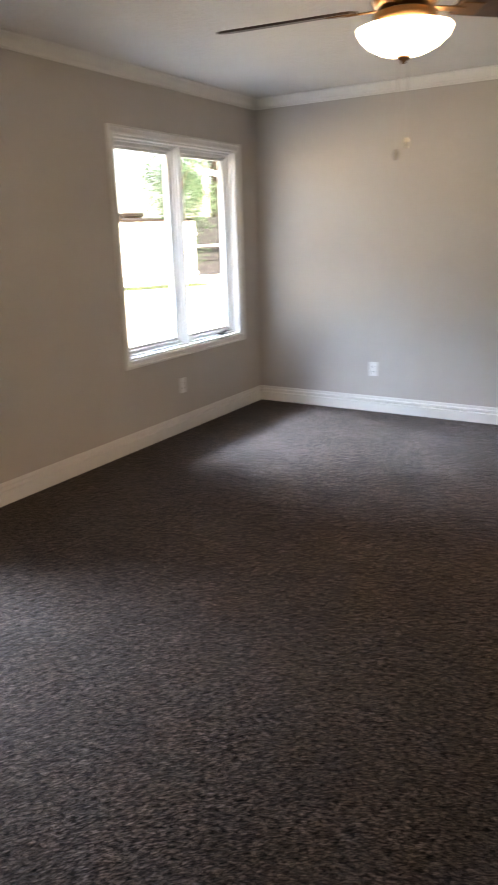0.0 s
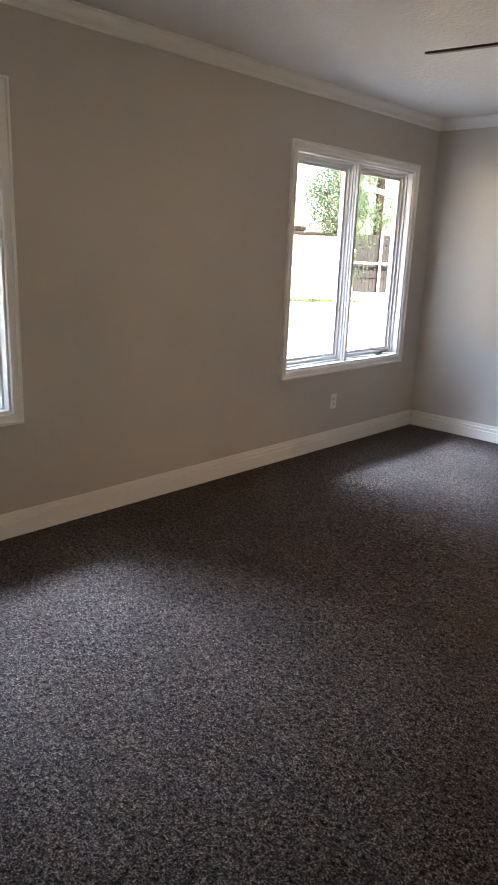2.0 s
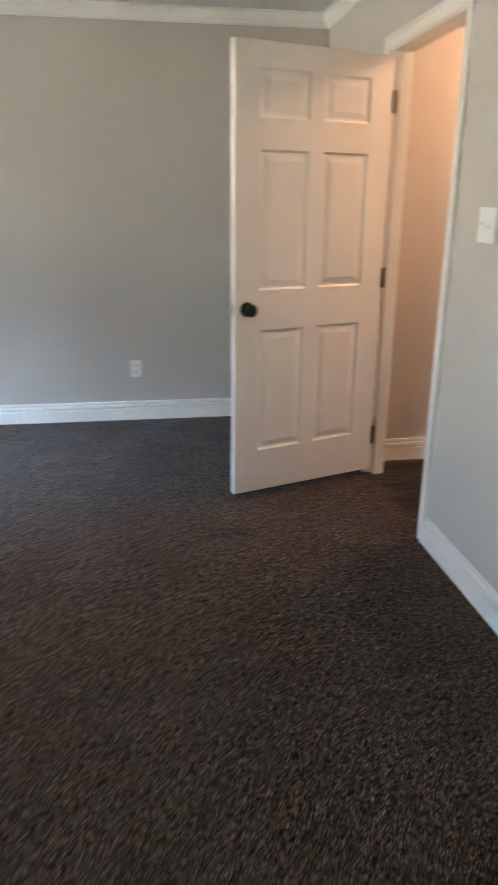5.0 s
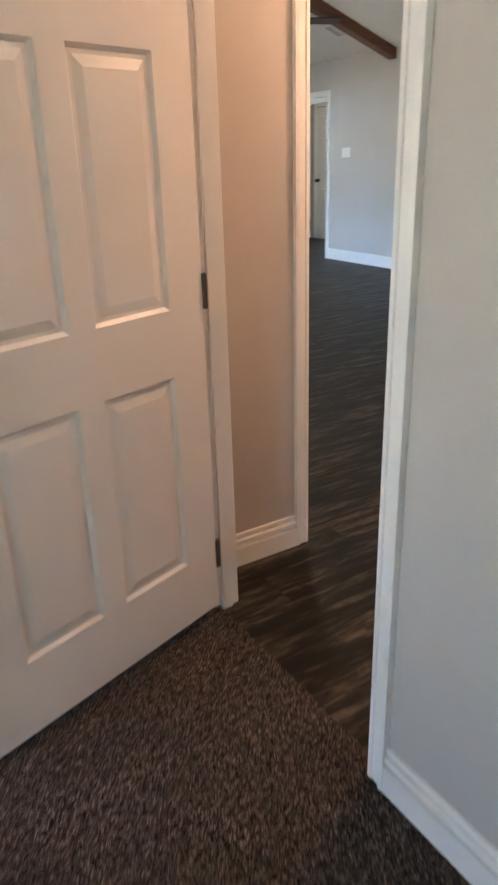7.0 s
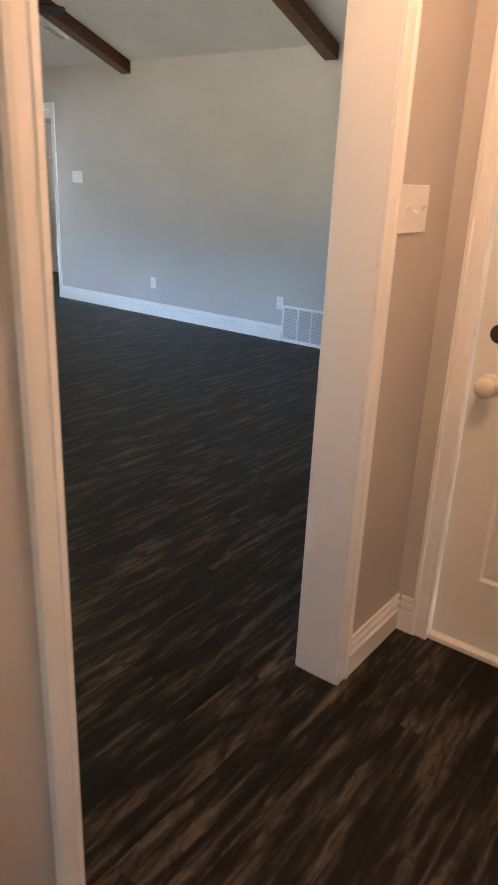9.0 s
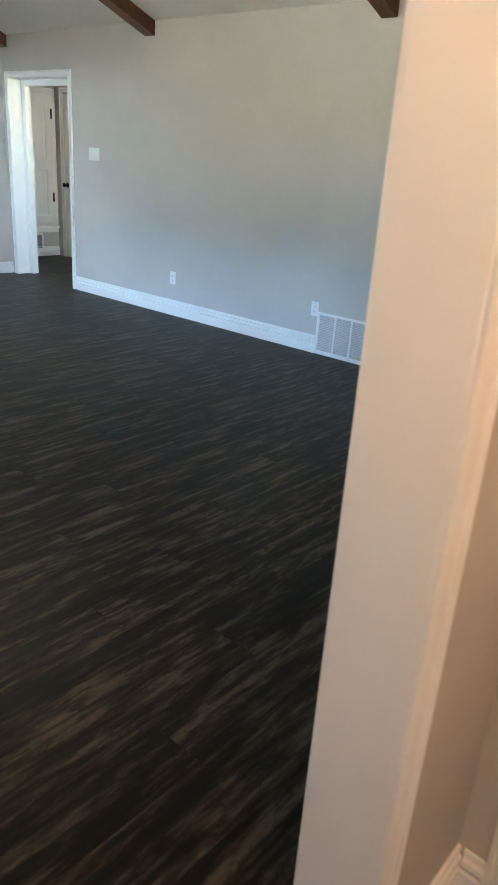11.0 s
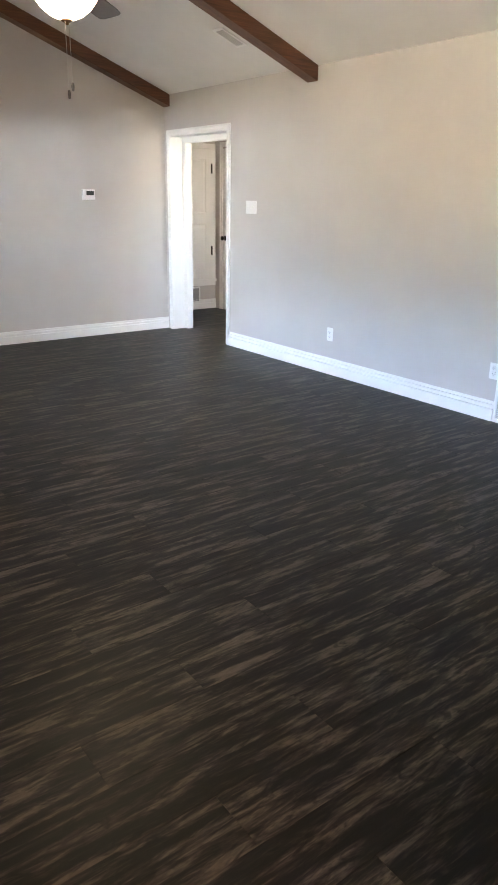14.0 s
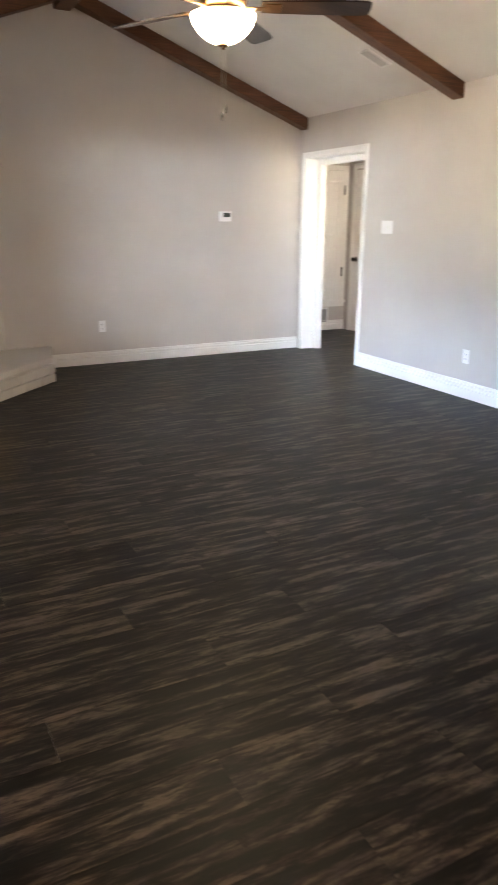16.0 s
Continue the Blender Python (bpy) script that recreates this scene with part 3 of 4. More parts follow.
# ---- ceiling fans ----
def ceiling_fan(m, mount, turn, label, grow, bowl, chain_scale, deep, pull, fat):
    """Five-blade fan with a bowl light; the origin is the bowl's lowest point, mount its height to the ceiling."""
    f = thing("ceiling_fan", m, label, "ceiling fan", "ceiling fans")
    g = grow
    part("bowl", lathe(bmesh.new(), [(r * bowl, 0.012 + z * deep) for r, z in ((0, 0), (0.040, 0.002), (0.085, 0.020), (0.125, 0.050), (0.153, 0.086), (0.167, 0.123), (0.166, 0.128), (0.10, 0.130), (0, 0.130))], 40), M_BOWL, f, "glowing frosted glass bowl", True)
    part("finial", lathe(bmesh.new(), [(0, -0.012), (0.008, -0.010), (0.012, -0.002), (0.024, 0.004), (0.030, 0.012), (0.0, 0.013)], 20), M_BRASS, f, "bronze finial", True)
    part("light_fitter", lathe(bmesh.new(), [(0, 0.013 + 0.130 * deep), (0.105, 0.013 + 0.130 * deep), (0.112, 0.148), (0.090, 0.156), (0, 0.157)], 32), M_BRASS, f, "bronze light fitter", True)
    part("motor", lathe(bmesh.new(), [(0, 0.158), (0.075, 0.158), (0.105, 0.168), (0.118, 0.190), (0.120, 0.225), (0.108, 0.255), (0.060, 0.280), (0.022, 0.305), (0, 0.306)], 36), M_BRASS, f, "bronze motor housing", True)
    part("downrod", lathe(bmesh.new(), [(0, 0.300), (0.011, 0.300), (0.011, mount - 0.03), (0, mount - 0.03)], 14), M_BRASS, f)
    part("canopy", lathe(bmesh.new(), [(0, mount - 0.075), (0.025, mount - 0.075), (0.058, mount - 0.045), (0.068, mount - 0.008), (0.068, mount - 0.001), (0, mount - 0.001)], 28), M_BRASS, f, "", True)
    for k in range(5):
        a = pose(0, 0, 0.178, 0, 0, turn + 72 * k)
        bm = bmesh.new()
        outline = ((0.20, 0.050), (0.30, 0.056), (0.50, 0.062), (0.68, 0.065), (0.745, 0.061), (0.766, 0.045), (0.770, 0.0))
        pts = [(x * g, y) for x, y in outline] + [(x * g, -y) for x, y in outline[-2::-1]]
        top = [bm.verts.new((x, y, 0.004)) for x, y in pts]
        low = [bm.verts.new((x, y, -0.004)) for x, y in pts]
        bm.faces.new(top)
        bm.faces.new(low[::-1])
        for i in range(len(pts)):
            j = (i + 1) % len(pts)
            bm.faces.new((top[j], top[i], low[i], low[j]))
        bmesh.ops.transform(bm, matrix=a @ pose(0, 0, 0, -12), verts=bm.verts[:])
        blade = part("blade", bm, M_BLADE, f, "dark walnut fan blade")
        bm = bmesh.new()
        box(bm, 0.10, 0.225, -0.014, 0.014, -0.012, -0.005, 0.002)
        box(bm, 0.205, 0.285, -0.040, 0.040, -0.009, -0.0045, 0.002)
        bmesh.ops.transform(bm, matrix=a @ pose(0, 0, 0, -12), verts=bm.verts[:])
        part("blade_arm", bm, M_BRASS, blade, "bronze blade bracket")
    for (x, y), drop in (((0.016, 0.010), 0.30 * chain_scale), ((-0.014, -0.012), 0.345 * chain_scale)):
        bm = bmesh.new()
        tube(bm, [(x, y, 0.006), (x, y, -drop)], 0.0016, 6)
        chain = part("pull_chain", bm, M_NICKEL, f, "thin metal pull chain")
        part("pull", lathe(bmesh.new(), [(0, -drop - 0.042), (0.006 * fat, -drop - 0.039), (0.0085 * fat, -drop - 0.018), (0.005 * fat, -drop - 0.003), (0, -drop)], 12, (x, y, 0)), pull, chain, "small turned pull")
    return f


ceiling_fan(pose(2.16, -2.60, 2.005), CEIL - 2.005, 42.6, "dark-bladed bronze ceiling fan with a lit glass bowl", 0.94, 1.00, 0.85, 0.70, M_PALEPULL, 1.5)

# ---- entry hall shell ----
HO = (4.919, 5.884)
HOH = 2.12
FD = (-1.995, -1.072)
wall("wall_hall_north", "y", HY1, LY0, HX0, 9.92, EAVE + 1.0, [(HO[0], HO[1], -0.05, HOH)], "greige wall with the cased opening to the living room")
wall("wall_hall_east", "x", HX1, HX1 + 0.14, HY0 - 0.12, HY1, CEIL, [(FD[0] - 0.02, FD[1] + 0.02, -0.05, 2.06)], "greige wall round the front door")
wall("wall_hall_south", "y", HY0 - 0.12, HY0, HX0, HX1, CEIL, [], "plain greige hall wall")
structure("ceiling_hall", boxes((HX0 + 0.001, HX1 + 0.14, HY0 - 0.12, HY1 - 0.001, CEIL, CEIL + 0.12)), M_CEIL, "white flat hall ceiling", "ceiling")
mould("baseboard_hall_north", BASE, (HX0, HY1, WOOD), (HO[0] - 0.058, HY1, WOOD), (0, -1, 0), "white moulded baseboard in the entry hall", "baseboard")
mould("baseboard_hall_corner", BASE, (HO[1] + 0.058, HY1, WOOD), (HX1, HY1, WOOD), (0, -1, 0), "white moulded baseboard beside the front door", "baseboard")
mould("baseboard_hall_east", BASE, (HX1, HY1 - 0.0165, WOOD), (HX1, FD[1] + 0.05, WOOD), (-1, 0, 0), "short white baseboard beside the front door", "baseboard")
mould("baseboard_hall_south", BASE, (HX0, HY0, WOOD), (HX1, HY0, WOOD), (0, 1, 0), "white moulded baseboard in the entry hall", "baseboard")
jamb_set("opening_jamb", "y", HY1, LY0, HO[0] - 0.016, HO[1] + 0.016, HOH + 0.012, WOOD - 0.02, "white lining boards of the cased opening")
casing_set("opening_casing", "y", HY1, -1, HO[0], HO[1], HOH, WOOD, "white moulded casing round the living room opening")
casing_set("opening_casing_living", "y", LY0, 1, HO[0], HO[1], HOH, WOOD, "white moulded casing on the living room side")
casing_set("front_door_casing", "x", HX1, -1, FD[0], FD[1], 2.045, WOOD, "white moulded casing round the front door")
structure("front_door_jamb", boxes((HX1 + 0.001, HX1 + 0.139, FD[1] + 0.003, FD[1] + 0.019, WOOD, 2.058), (HX1 + 0.001, HX1 + 0.139, FD[0] - 0.019, FD[0] - 0.003, WOOD, 2.058), (HX1 + 0.001, HX1 + 0.139, FD[0] - 0.003, FD[1] + 0.003, 2.035, 2.058)), M_TRIM, "white jamb of the front door", "trim")
structure("threshold", boxes((HX1 + 0.004, HX1 + 0.139, FD[0] - 0.002, FD[1] + 0.002, -0.05, 0.006), bevel=0.004), M_TRIM, "pale threshold under the front door", "trim")
front_door, front_leaf = panel_door("door_2", pose(HX1 + 0.030, FD[1] - 0.001, 0.010, 0, 0, -90), 0.918, 2.022, "closed white six-panel front door with an empty lock hole", "door", (0.125, 0.415, 0.503, 0.793), (0.24, 0.76, 0.95, 1.58, 1.72, 1.90), 0.044)
door_knob(front_door, 0.058, 0.0, 0.87, -1, M_IVORY, "ivory round door knob")
bm = bmesh.new()
lathe(bm, [(0, 0), (0.027, 0), (0.0275, 0.0012), (0.024, 0.0018), (0, 0.0019)], 26)
bmesh.ops.transform(bm, matrix=pose(0.062, -0.0002, 1.02, 90), verts=bm.verts[:])
part("lock_hole", bm, M_SLOT, front_door, "dark empty deadbolt hole", True)
switch(pose(6.045, HY1, 1.358), 3, "white triple toggle switch plate beside the living room opening")
lamp = thing("ceiling_lamp", pose(5.42, -1.42, CEIL), "warm flush ceiling lamp in the entry hall", "ceiling lamp")
part("base_plate", lathe(bmesh.new(), [(0, -0.001), (0.15, -0.001), (0.15, -0.018), (0.13, -0.026), (0, -0.026)], 32), M_BRASS, lamp, "", True)
part("shade", lathe(bmesh.new(), [(0.13, -0.027), (0.135, -0.045), (0.115, -0.080), (0.070, -0.105), (0, -0.115)], 32), M_HALL_BOWL, lamp, "glowing warm glass shade", True)

# ---- living room shell ----
# span of an unseen opening, added in the west wall for daylight
ADDED_OPENING = (0.9, 4.1)
ND = (5.210, 6.268)
wall("wall_living_east", "x", LX1, LX1 + 0.14, LY0, LY1 + 0.12, EAVE + 0.02, [(ND[0], ND[1], -0.05, 2.05)], "pale greige living room wall with a doorway")
wall("wall_living_west", "x", LX0 - 0.14, LX0, LY0, LY1 + 0.12, EAVE + 0.02, [(*ADDED_OPENING, 1.0, 2.08)], "greige living room wall with an added window opening")


def gable(name, y0, y1, low, label):
    bm = bmesh.new()
    pts = ((LX0 - 0.14, low), (LX1 + 0.14, low), (LX1 + 0.14, EAVE - 0.03), (RIDGE_X, RIDGE_Z + 0.02), (LX0 - 0.14, EAVE - 0.03))
    extrude(bm, [(x, z) for x, z in pts], (0, y0, 0), (0, y1, 0), (1, 0, 0))
    return structure(name, bm, M_WALL, label, "wall")


gable("wall_living_north", LY1, LY1 + 0.12, -0.05, "pale greige gable wall under the vaulted ceiling")
for name, x0, x1 in (("ceiling_living_east", RIDGE_X, LX1 + 0.16), ("ceiling_living_west", RIDGE_X, LX0 - 0.16)):
    bm = bmesh.new()
    z1 = RIDGE_Z - SLOPE * abs(x1 - RIDGE_X)
    extrude(bm, ((x0, RIDGE_Z), (x1, z1), (x1, z1 + 0.15), (x0, RIDGE_Z + 0.15)), (0, LY0 - 0.13, 0), (0, LY1 + 0.13, 0), (1, 0, 0))
    structure(name, bm, M_VAULT, "white sloping vaulted ceiling", "ceiling")


def sloped_beam(y0, y1, side, label):
    """A boxed beam under one slope of the vault."""
    b = thing("ceiling_beam", pose(0, 0, 0), label, "beam", "vault beams")
    x1 = LX1 - 0.001 if side > 0 else LX0 + 0.001
    x0 = RIDGE_X + side * 0.076
    top0, top1 = RIDGE_Z - SLOPE * 0.076 - 0.002, RIDGE_Z - SLOPE * abs(x1 - RIDGE_X) - 0.002
    bm = bmesh.new()
    extrude(bm, ((x0, top0), (x1, top1), (x1, top1 - 0.115), (x0, top0 - 0.125)), (0, y0, 0), (0, y1, 0), (1, 0, 0))
    bmesh.ops.bevel(bm, geom=bm.edges[:], offset=0.004, segments=1, affect="EDGES")
    part("timber", bm, M_BEAM, b)
    return b


for y0, y1 in ((6.264, 6.391), (3.944, 4.071), (1.570, 1.697)):
    for side in (1, -1):
        sloped_beam(y0, y1, side, "red-brown stained wooden beam under the vaulted ceiling")
ridge = thing("ridge_beam", pose(0, 0, 0), "dark red-brown ridge beam along the vault", "beam", "vault beams")
part("timber", boxes((RIDGE_X - 0.075, RIDGE_X + 0.075, LY0, LY1 - 0.002, RIDGE_Z - 0.20, RIDGE_Z - 0.002), bevel=0.004), M_BEAM, ridge)
mould("baseboard_living_north", BASE, (5.6, LY1, WOOD), (LX1, LY1, WOOD), (0, -1, 0), "white moulded baseboard along the plank floor", "baseboard")
TALL = tuple((p, q * 0.142 / 0.127) for p, q in BASE)
mould("baseboard_living_east", TALL, (LX1, LY0, WOOD), (LX1, 1.299, WOOD), (-1, 0, 0), "white moulded baseboard along the plank floor", "baseboard")
mould("baseboard_living_east_long", TALL, (LX1, 1.963, WOOD), (LX1, ND[0] - 0.058, WOOD), (-1, 0, 0), "white moulded baseboard along the plank floor", "baseboard")
mould("baseboard_living_south", TALL, (HO[1] + 0.06, LY0, WOOD), (LX1 - 0.017, LY0, WOOD), (0, 1, 0), "white moulded baseboard along the plank floor", "baseboard")
casing_set("back_door_casing", "x", LX1, -1, ND[0], ND[1], 2.05, WOOD, "white moulded casing round the back hall doorway")
jamb_set("back_door_jamb", "x", LX1, LX1 + 0.14, ND[0] - 0.016, ND[1] + 0.016, 2.062, WOOD - 0.02, "white lining of the back hall doorway")
structure("back_door_inner_frame", boxes((LX1 + 0.147, LX1 + 0.222, ND[1] - 0.065, ND[1] + 0.10, WOOD, 2.30), (LX1 + 0.147, LX1 + 0.222, ND[0] - 0.12, ND[0] + 0.004, WOOD, 2.30), (LX1 + 0.147, LX1 + 0.222, ND[0] + 0.004, ND[1] - 0.065, 1.985, 2.30), bevel=0.003), M_TRIM, "white inner frame behind the doorway", "trim")

outlet(pose(LX1, 3.648, 0.335, 0, 0, -90), "white duplex outlet low on the pale wall")
outlet(pose(LX1, 1.998, 0.340, 0, 0, -90), "white duplex outlet beside the return air grille")
outlet(pose(7.46, LY1, 0.37), "white duplex outlet near the hearth")
switch(pose(LX1, 4.810, 1.357, 0, 0, -90), 3, "white triple toggle switch plate beside the back hall doorway")

t = thing("thermostat", pose(8.842, LY1, 1.447), "white wall thermostat with a grey screen", "thermostat")
part("case", boxes((-0.066, 0.066, -0.036, 0, -0.050, 0.050), bevel=0.005), M_PLATE, t)
part("screen", boxes((-0.030, 0.052, -0.0385, -0.0362, -0.006, 0.036), bevel=0.001), M_SCREEN, t, "dark grey display")
part("button", boxes((-0.028, 0.050, -0.0385, -0.0362, -0.030, -0.020), bevel=0.001), M_PLATE, t)


# ---- grilles ----
def return_grille(m, w, h, bays, label):
    g = thing("return_grille", m, label, "air grille")
    t = 0.030
    part("frame", boxes((0, w, -0.018, 0, 0, t), (0, w, -0.018, 0, h - t * 0.6, h), (0, t * 0.7, -0.018, 0, t, h - t * 0.6), (w - t * 0.7, w, -0.018, 0, t, h - t * 0.6), bevel=0.002), M_TRIM, g)
    part("filter", boxes((t * 0.5, w - t * 0.5, -0.004, -0.001, t * 0.8, h - t * 0.5)), M_MESH, g, "grey filter cloth")
    x0, x1 = t * 0.7, w - t * 0.7
    for k in range(1, bays):
        x = x0 + (x1 - x0) * k / bays
        part("bar", boxes((x - 0.007, x + 0.007, -0.017, -0.004, t, h - t * 0.6), bevel=0.0015), M_TRIM, g)
    n = int((h - 1.6 * t) / 0.013)
    bm = bmesh.new()
    for k in range(n):
        z = t + 0.004 + k * 0.013
        extrude(bm, ((-0.012, z), (-0.0105, z + 0.0015), (-0.005, z + 0.0085), (-0.0065, z + 0.007)), (x0, 0, 0), (x1, 0, 0), (0, 1, 0))
    slat = part("slat", bm, M_SLAT, g, "thin grey louvre blades")
    tagged(slat, kind="stuff")
    return g


return_grille(pose(LX1, 1.957, WOOD + 0.002, 0, 0, -90), 0.652, 0.335, 4, "white return air grille with four bays at the floor")


# ---- corner hearth ----
def hearth():
    """A raised hearth across the room's corner, of painted brick with a cap slab."""
    h = thing("hearth", pose(0, 0, WOOD), "raised white-painted brick corner hearth on the plank floor", "hearth")
    plan = ((6.30, LY1 - 0.001), (6.92, LY1 - 0.001), (6.786, 5.770), (5.36, 4.344), (LX0 + 0.002, 4.30), (LX0 + 0.002, 4.85))

    def slab(grow, z0, z1):
        bm = bmesh.new()
        c = Vector((5.4, 6.0))
        ring = []
        for x, y in plan:
            p = Vector((x, y))
            if 5.0 < x and y < 6.0:
                p += (p - c).normalized() * grow
            elif x > 6.9:
                p.x += grow
            ring.append(p)
        a = [bm.verts.new((p.x, p.y, z0)) for p in ring]
        b = [bm.verts.new((p.x, p.y, z1)) for p in ring]
        n = len(ring)
        for i in range(n):
            bm.faces.new((a[i], a[(i + 1) % n], b[(i + 1) % n], b[i]))
        bm.faces.new(a[::-1])
        bm.faces.new(b)
        return bm

    part("core", slab(-0.012, 0, 0.165), M_BRICK, h)
    cap = slab(0.018, 0.167, 0.215)
    bmesh.ops.bevel(cap, geom=cap.edges[:], offset=0.006, segments=2, affect="EDGES")
    part("cap", cap, M_BRICK, h, "white painted hearth slab")
    me = None
    a, b = Vector((6.786, 5.770, 0)), Vector((5.36, 4.344, 0))
    along = (b - a).normalized()
    n = 9
    step = (b - a).length / n
    turn = math.degrees(math.atan2(along.y, along.x))
    for row in range(2):
        for k in range(n + row):
            if me is None:
                bm = boxes((0.004, step - 0.006, -0.02, 0.05, 0.004, 0.078), bevel=0.004)
                me = bpy.data.meshes.new("brick")
                bm.to_mesh(me)
                bm.free()
                me.materials.append(M_BRICK)
            p = new("brick", me)
            p.parent = h
            q = a + along * (step * (k - 0.5 * row))
            p.matrix_basis = pose(q.x, q.y, 0.082 * row, 0, 0, turn) @ Matrix.Scale(0.5 if row and k in (0, n) else 1.0, 4, (1, 0, 0)) @ pose(step if row and k == 0 else 0, 0, 0)
    return h


hearth()
bm = bmesh.new()
extrude(bm, ((6.50, LY1 - 0.002), (LX0 + 0.002, LY1 - 0.002), (LX0 + 0.002, 4.66), (4.75, 4.66)), (0, 0, 0.204), (0, 0, 3.3), (1, 0, 0), (0, 1, 0))
structure("chimney_breast", bm, M_WALL, "greige diagonal chimney breast above the corner hearth", "wall")

ceiling_fan(pose(7.16, 2.838, 2.224), RIDGE_Z - 0.20 - 2.224, -26, "dark-bladed ceiling fan with a lit glass bowl under the vault", 0.94, 0.95, 0.85, 1.0, M_PULL, 1.0)

v = thing("ceiling_register", Matrix.Translation((9.23, 4.41, EAVE + SLOPE * (LX1 - 9.23) - 0.002)) @ pose(0, 0, 0, 0, math.degrees(math.atan(SLOPE)), 0), "white ceiling air register on the vault", "air register")
part("frame", boxes((-0.13, 0.13, -0.07, -0.05, -0.012, 0), (-0.13, 0.13, 0.05, 0.07, -0.012, 0), (-0.13, -0.11, -0.05, 0.05, -0.012, 0), (0.11, 0.13, -0.05, 0.05, -0.012, 0), bevel=0.002), M_TRIM, v)
# flat sheet whose grey stands for shade behind the slats
part("backing", boxes((-0.11, 0.11, -0.05, 0.05, -0.002, 0)), M_MESH, v, "grey sheet coloured as the shade in the duct")
for k in range(5):
    part("slat", boxes((-0.11, 0.11, -0.042 + k * 0.02, -0.035 + k * 0.02, -0.010, -0.003)), M_SLAT, v)

# ---- small back hall ----
wall("wall_back_north", "y", NY1, NY1 + 0.12, LX1 + 0.14, NX1 + 0.14, CEIL, [], "greige end wall of the back hall")
wall("wall_back_east", "x", NX1, NX1 + 0.12, 4.3, NY1, CEIL, [], "greige side wall of the back hall")
# the unseen opening here is added to light the back hall
wall("wall_back_south", "y", 4.18, 4.3, LX1 + 0.14, NX1 + 0.12, CEIL, [(LX1 + 0.40, LX1 + 1.0, 0.85, 2.0)], "greige wall closing the back hall, with an opening added for light")
wall("wall_back_west", "x", LX1 + 0.02, LX1 + 0.14, LY1 + 0.121, NY1, CEIL, [], "greige side wall of the back hall")
structure("ceiling_back", boxes((LX1 + 0.141, NX1 + 0.12, 4.18, NY1 + 0.12, CEIL, CEIL + 0.12)), M_CEIL, "white flat ceiling of the back hall", "ceiling")
mould("baseboard_back_north", BASE, (LX1 + 0.14, NY1, WOOD), (NX1, NY1, WOOD), (0, -1, 0), "white moulded baseboard in the back hall", "baseboard")

c = thing("linen_cupboard", pose(10.46, NY1, 0), "white built-in cupboard with a tall door and black hinges", "cupboard")
part("frame", boxes((0, 0.66, -0.020, 0, 2.03, 2.09), (0, 0.66, -0.020, 0, 0.30, 0.385), (0, 0.04, -0.020, 0, 0.385, 2.03), (0.605, 0.66, -0.020, 0, 0.385, 2.03), bevel=0.002), M_TRIM, c)
part("ledge", boxes((-0.01, 0.67, -0.036, -0.020, 0.355, 0.385), bevel=0.003), M_TRIM, c)
cup = part("door", boxes((0.043, 0.602, -0.030, -0.002, 0.389, 2.026), bevel=0.003), M_DOOR, c)
for z0, z1 in ((0.52, 1.10), (1.24, 1.90)):
    me = ring_panel(0.36, z1 - z0, 0.006)
    me.materials.append(M_DOOR)
    p = new("panel", me)
    p.parent = cup
    p.matrix_basis = pose(0.14, -0.0365, z0)
for z in (0.76, 1.79):
    part("hinge", boxes((0.578, 0.600, -0.037, -0.029, z - 0.06, z + 0.06), bevel=0.002), M_BLACK, c, "black strap hinge")

g = thing("wall_register", pose(10.71, NY1, 0.075), "small grey air register under the cupboard", "air register")
part("frame", boxes((0, 0.165, -0.010, 0, 0, 0.02), (0, 0.165, -0.010, 0, 0.195, 0.215), (0, 0.02, -0.010, 0, 0.02, 0.195), (0.145, 0.165, -0.010, 0, 0.02, 0.195)), M_TRIM, g)
part("backing", boxes((0.02, 0.145, -0.004, -0.001, 0.02, 0.195)), M_MESH, g, "grey louvre backing")
for k in range(8):
    part("slat", boxes((0.02, 0.145, -0.009, -0.0045, 0.026 + k * 0.021, 0.034 + k * 0.021)), M_MESH, g)

casing_set("side_door_casing", "x", NX1, -1, 6.42, 7.24, 2.05, WOOD, "white moulded casing of the back hall side door")
d3, l3 = panel_door("door_3", pose(NX1 - 0.004, 7.235, 0.0, 0, 0, -90), 0.81, 2.03, "closed white door in the back hall", "door", (0.115, 0.365, 0.445, 0.695), PANEL_Z, 0.003)
door_knob(d3, 0.06, 0.0, 0.93, -1, M_BLACK, "black round door knob")

# ---- unseen wide window, added to let daylight into the living room ----
def picture_window(name, axis, at, b0, b1, low, high, label):
    """Two fixed lights side by side in a white frame; at is the wall's outer face."""
    w = tagged(new(name), label, "window", kind="structure")
    t = 0.05

    def row(d0, d1, s0, s1, z0, z1):
        return (at + d0, at + d1, s0, s1, z0, z1) if axis == "x" else (s0, s1, at + d0, at + d1, z0, z1)

    mid = (b0 + b1) / 2
    for a0, a1 in ((b0, mid), (mid, b1)):
        sash = part("sash", boxes(row(0.04, 0.09, a0, a0 + t, low, high), row(0.04, 0.09, a1 - t, a1, low, high), row(0.04, 0.09, a0 + t, a1 - t, low, low + t), row(0.04, 0.09, a0 + t, a1 - t, high - t, high)), M_VINYL, w)
        pane = part("pane", boxes(row(0.062, 0.066, a0 + t, a1 - t, low + t, high - t)), M_GLASS, sash)
        pane.visible_shadow = False
    return w


picture_window("added_window", "x", LX0 - 0.14, *ADDED_OPENING, 1.0, 2.08, "unseen wide white framed window added to let in daylight")

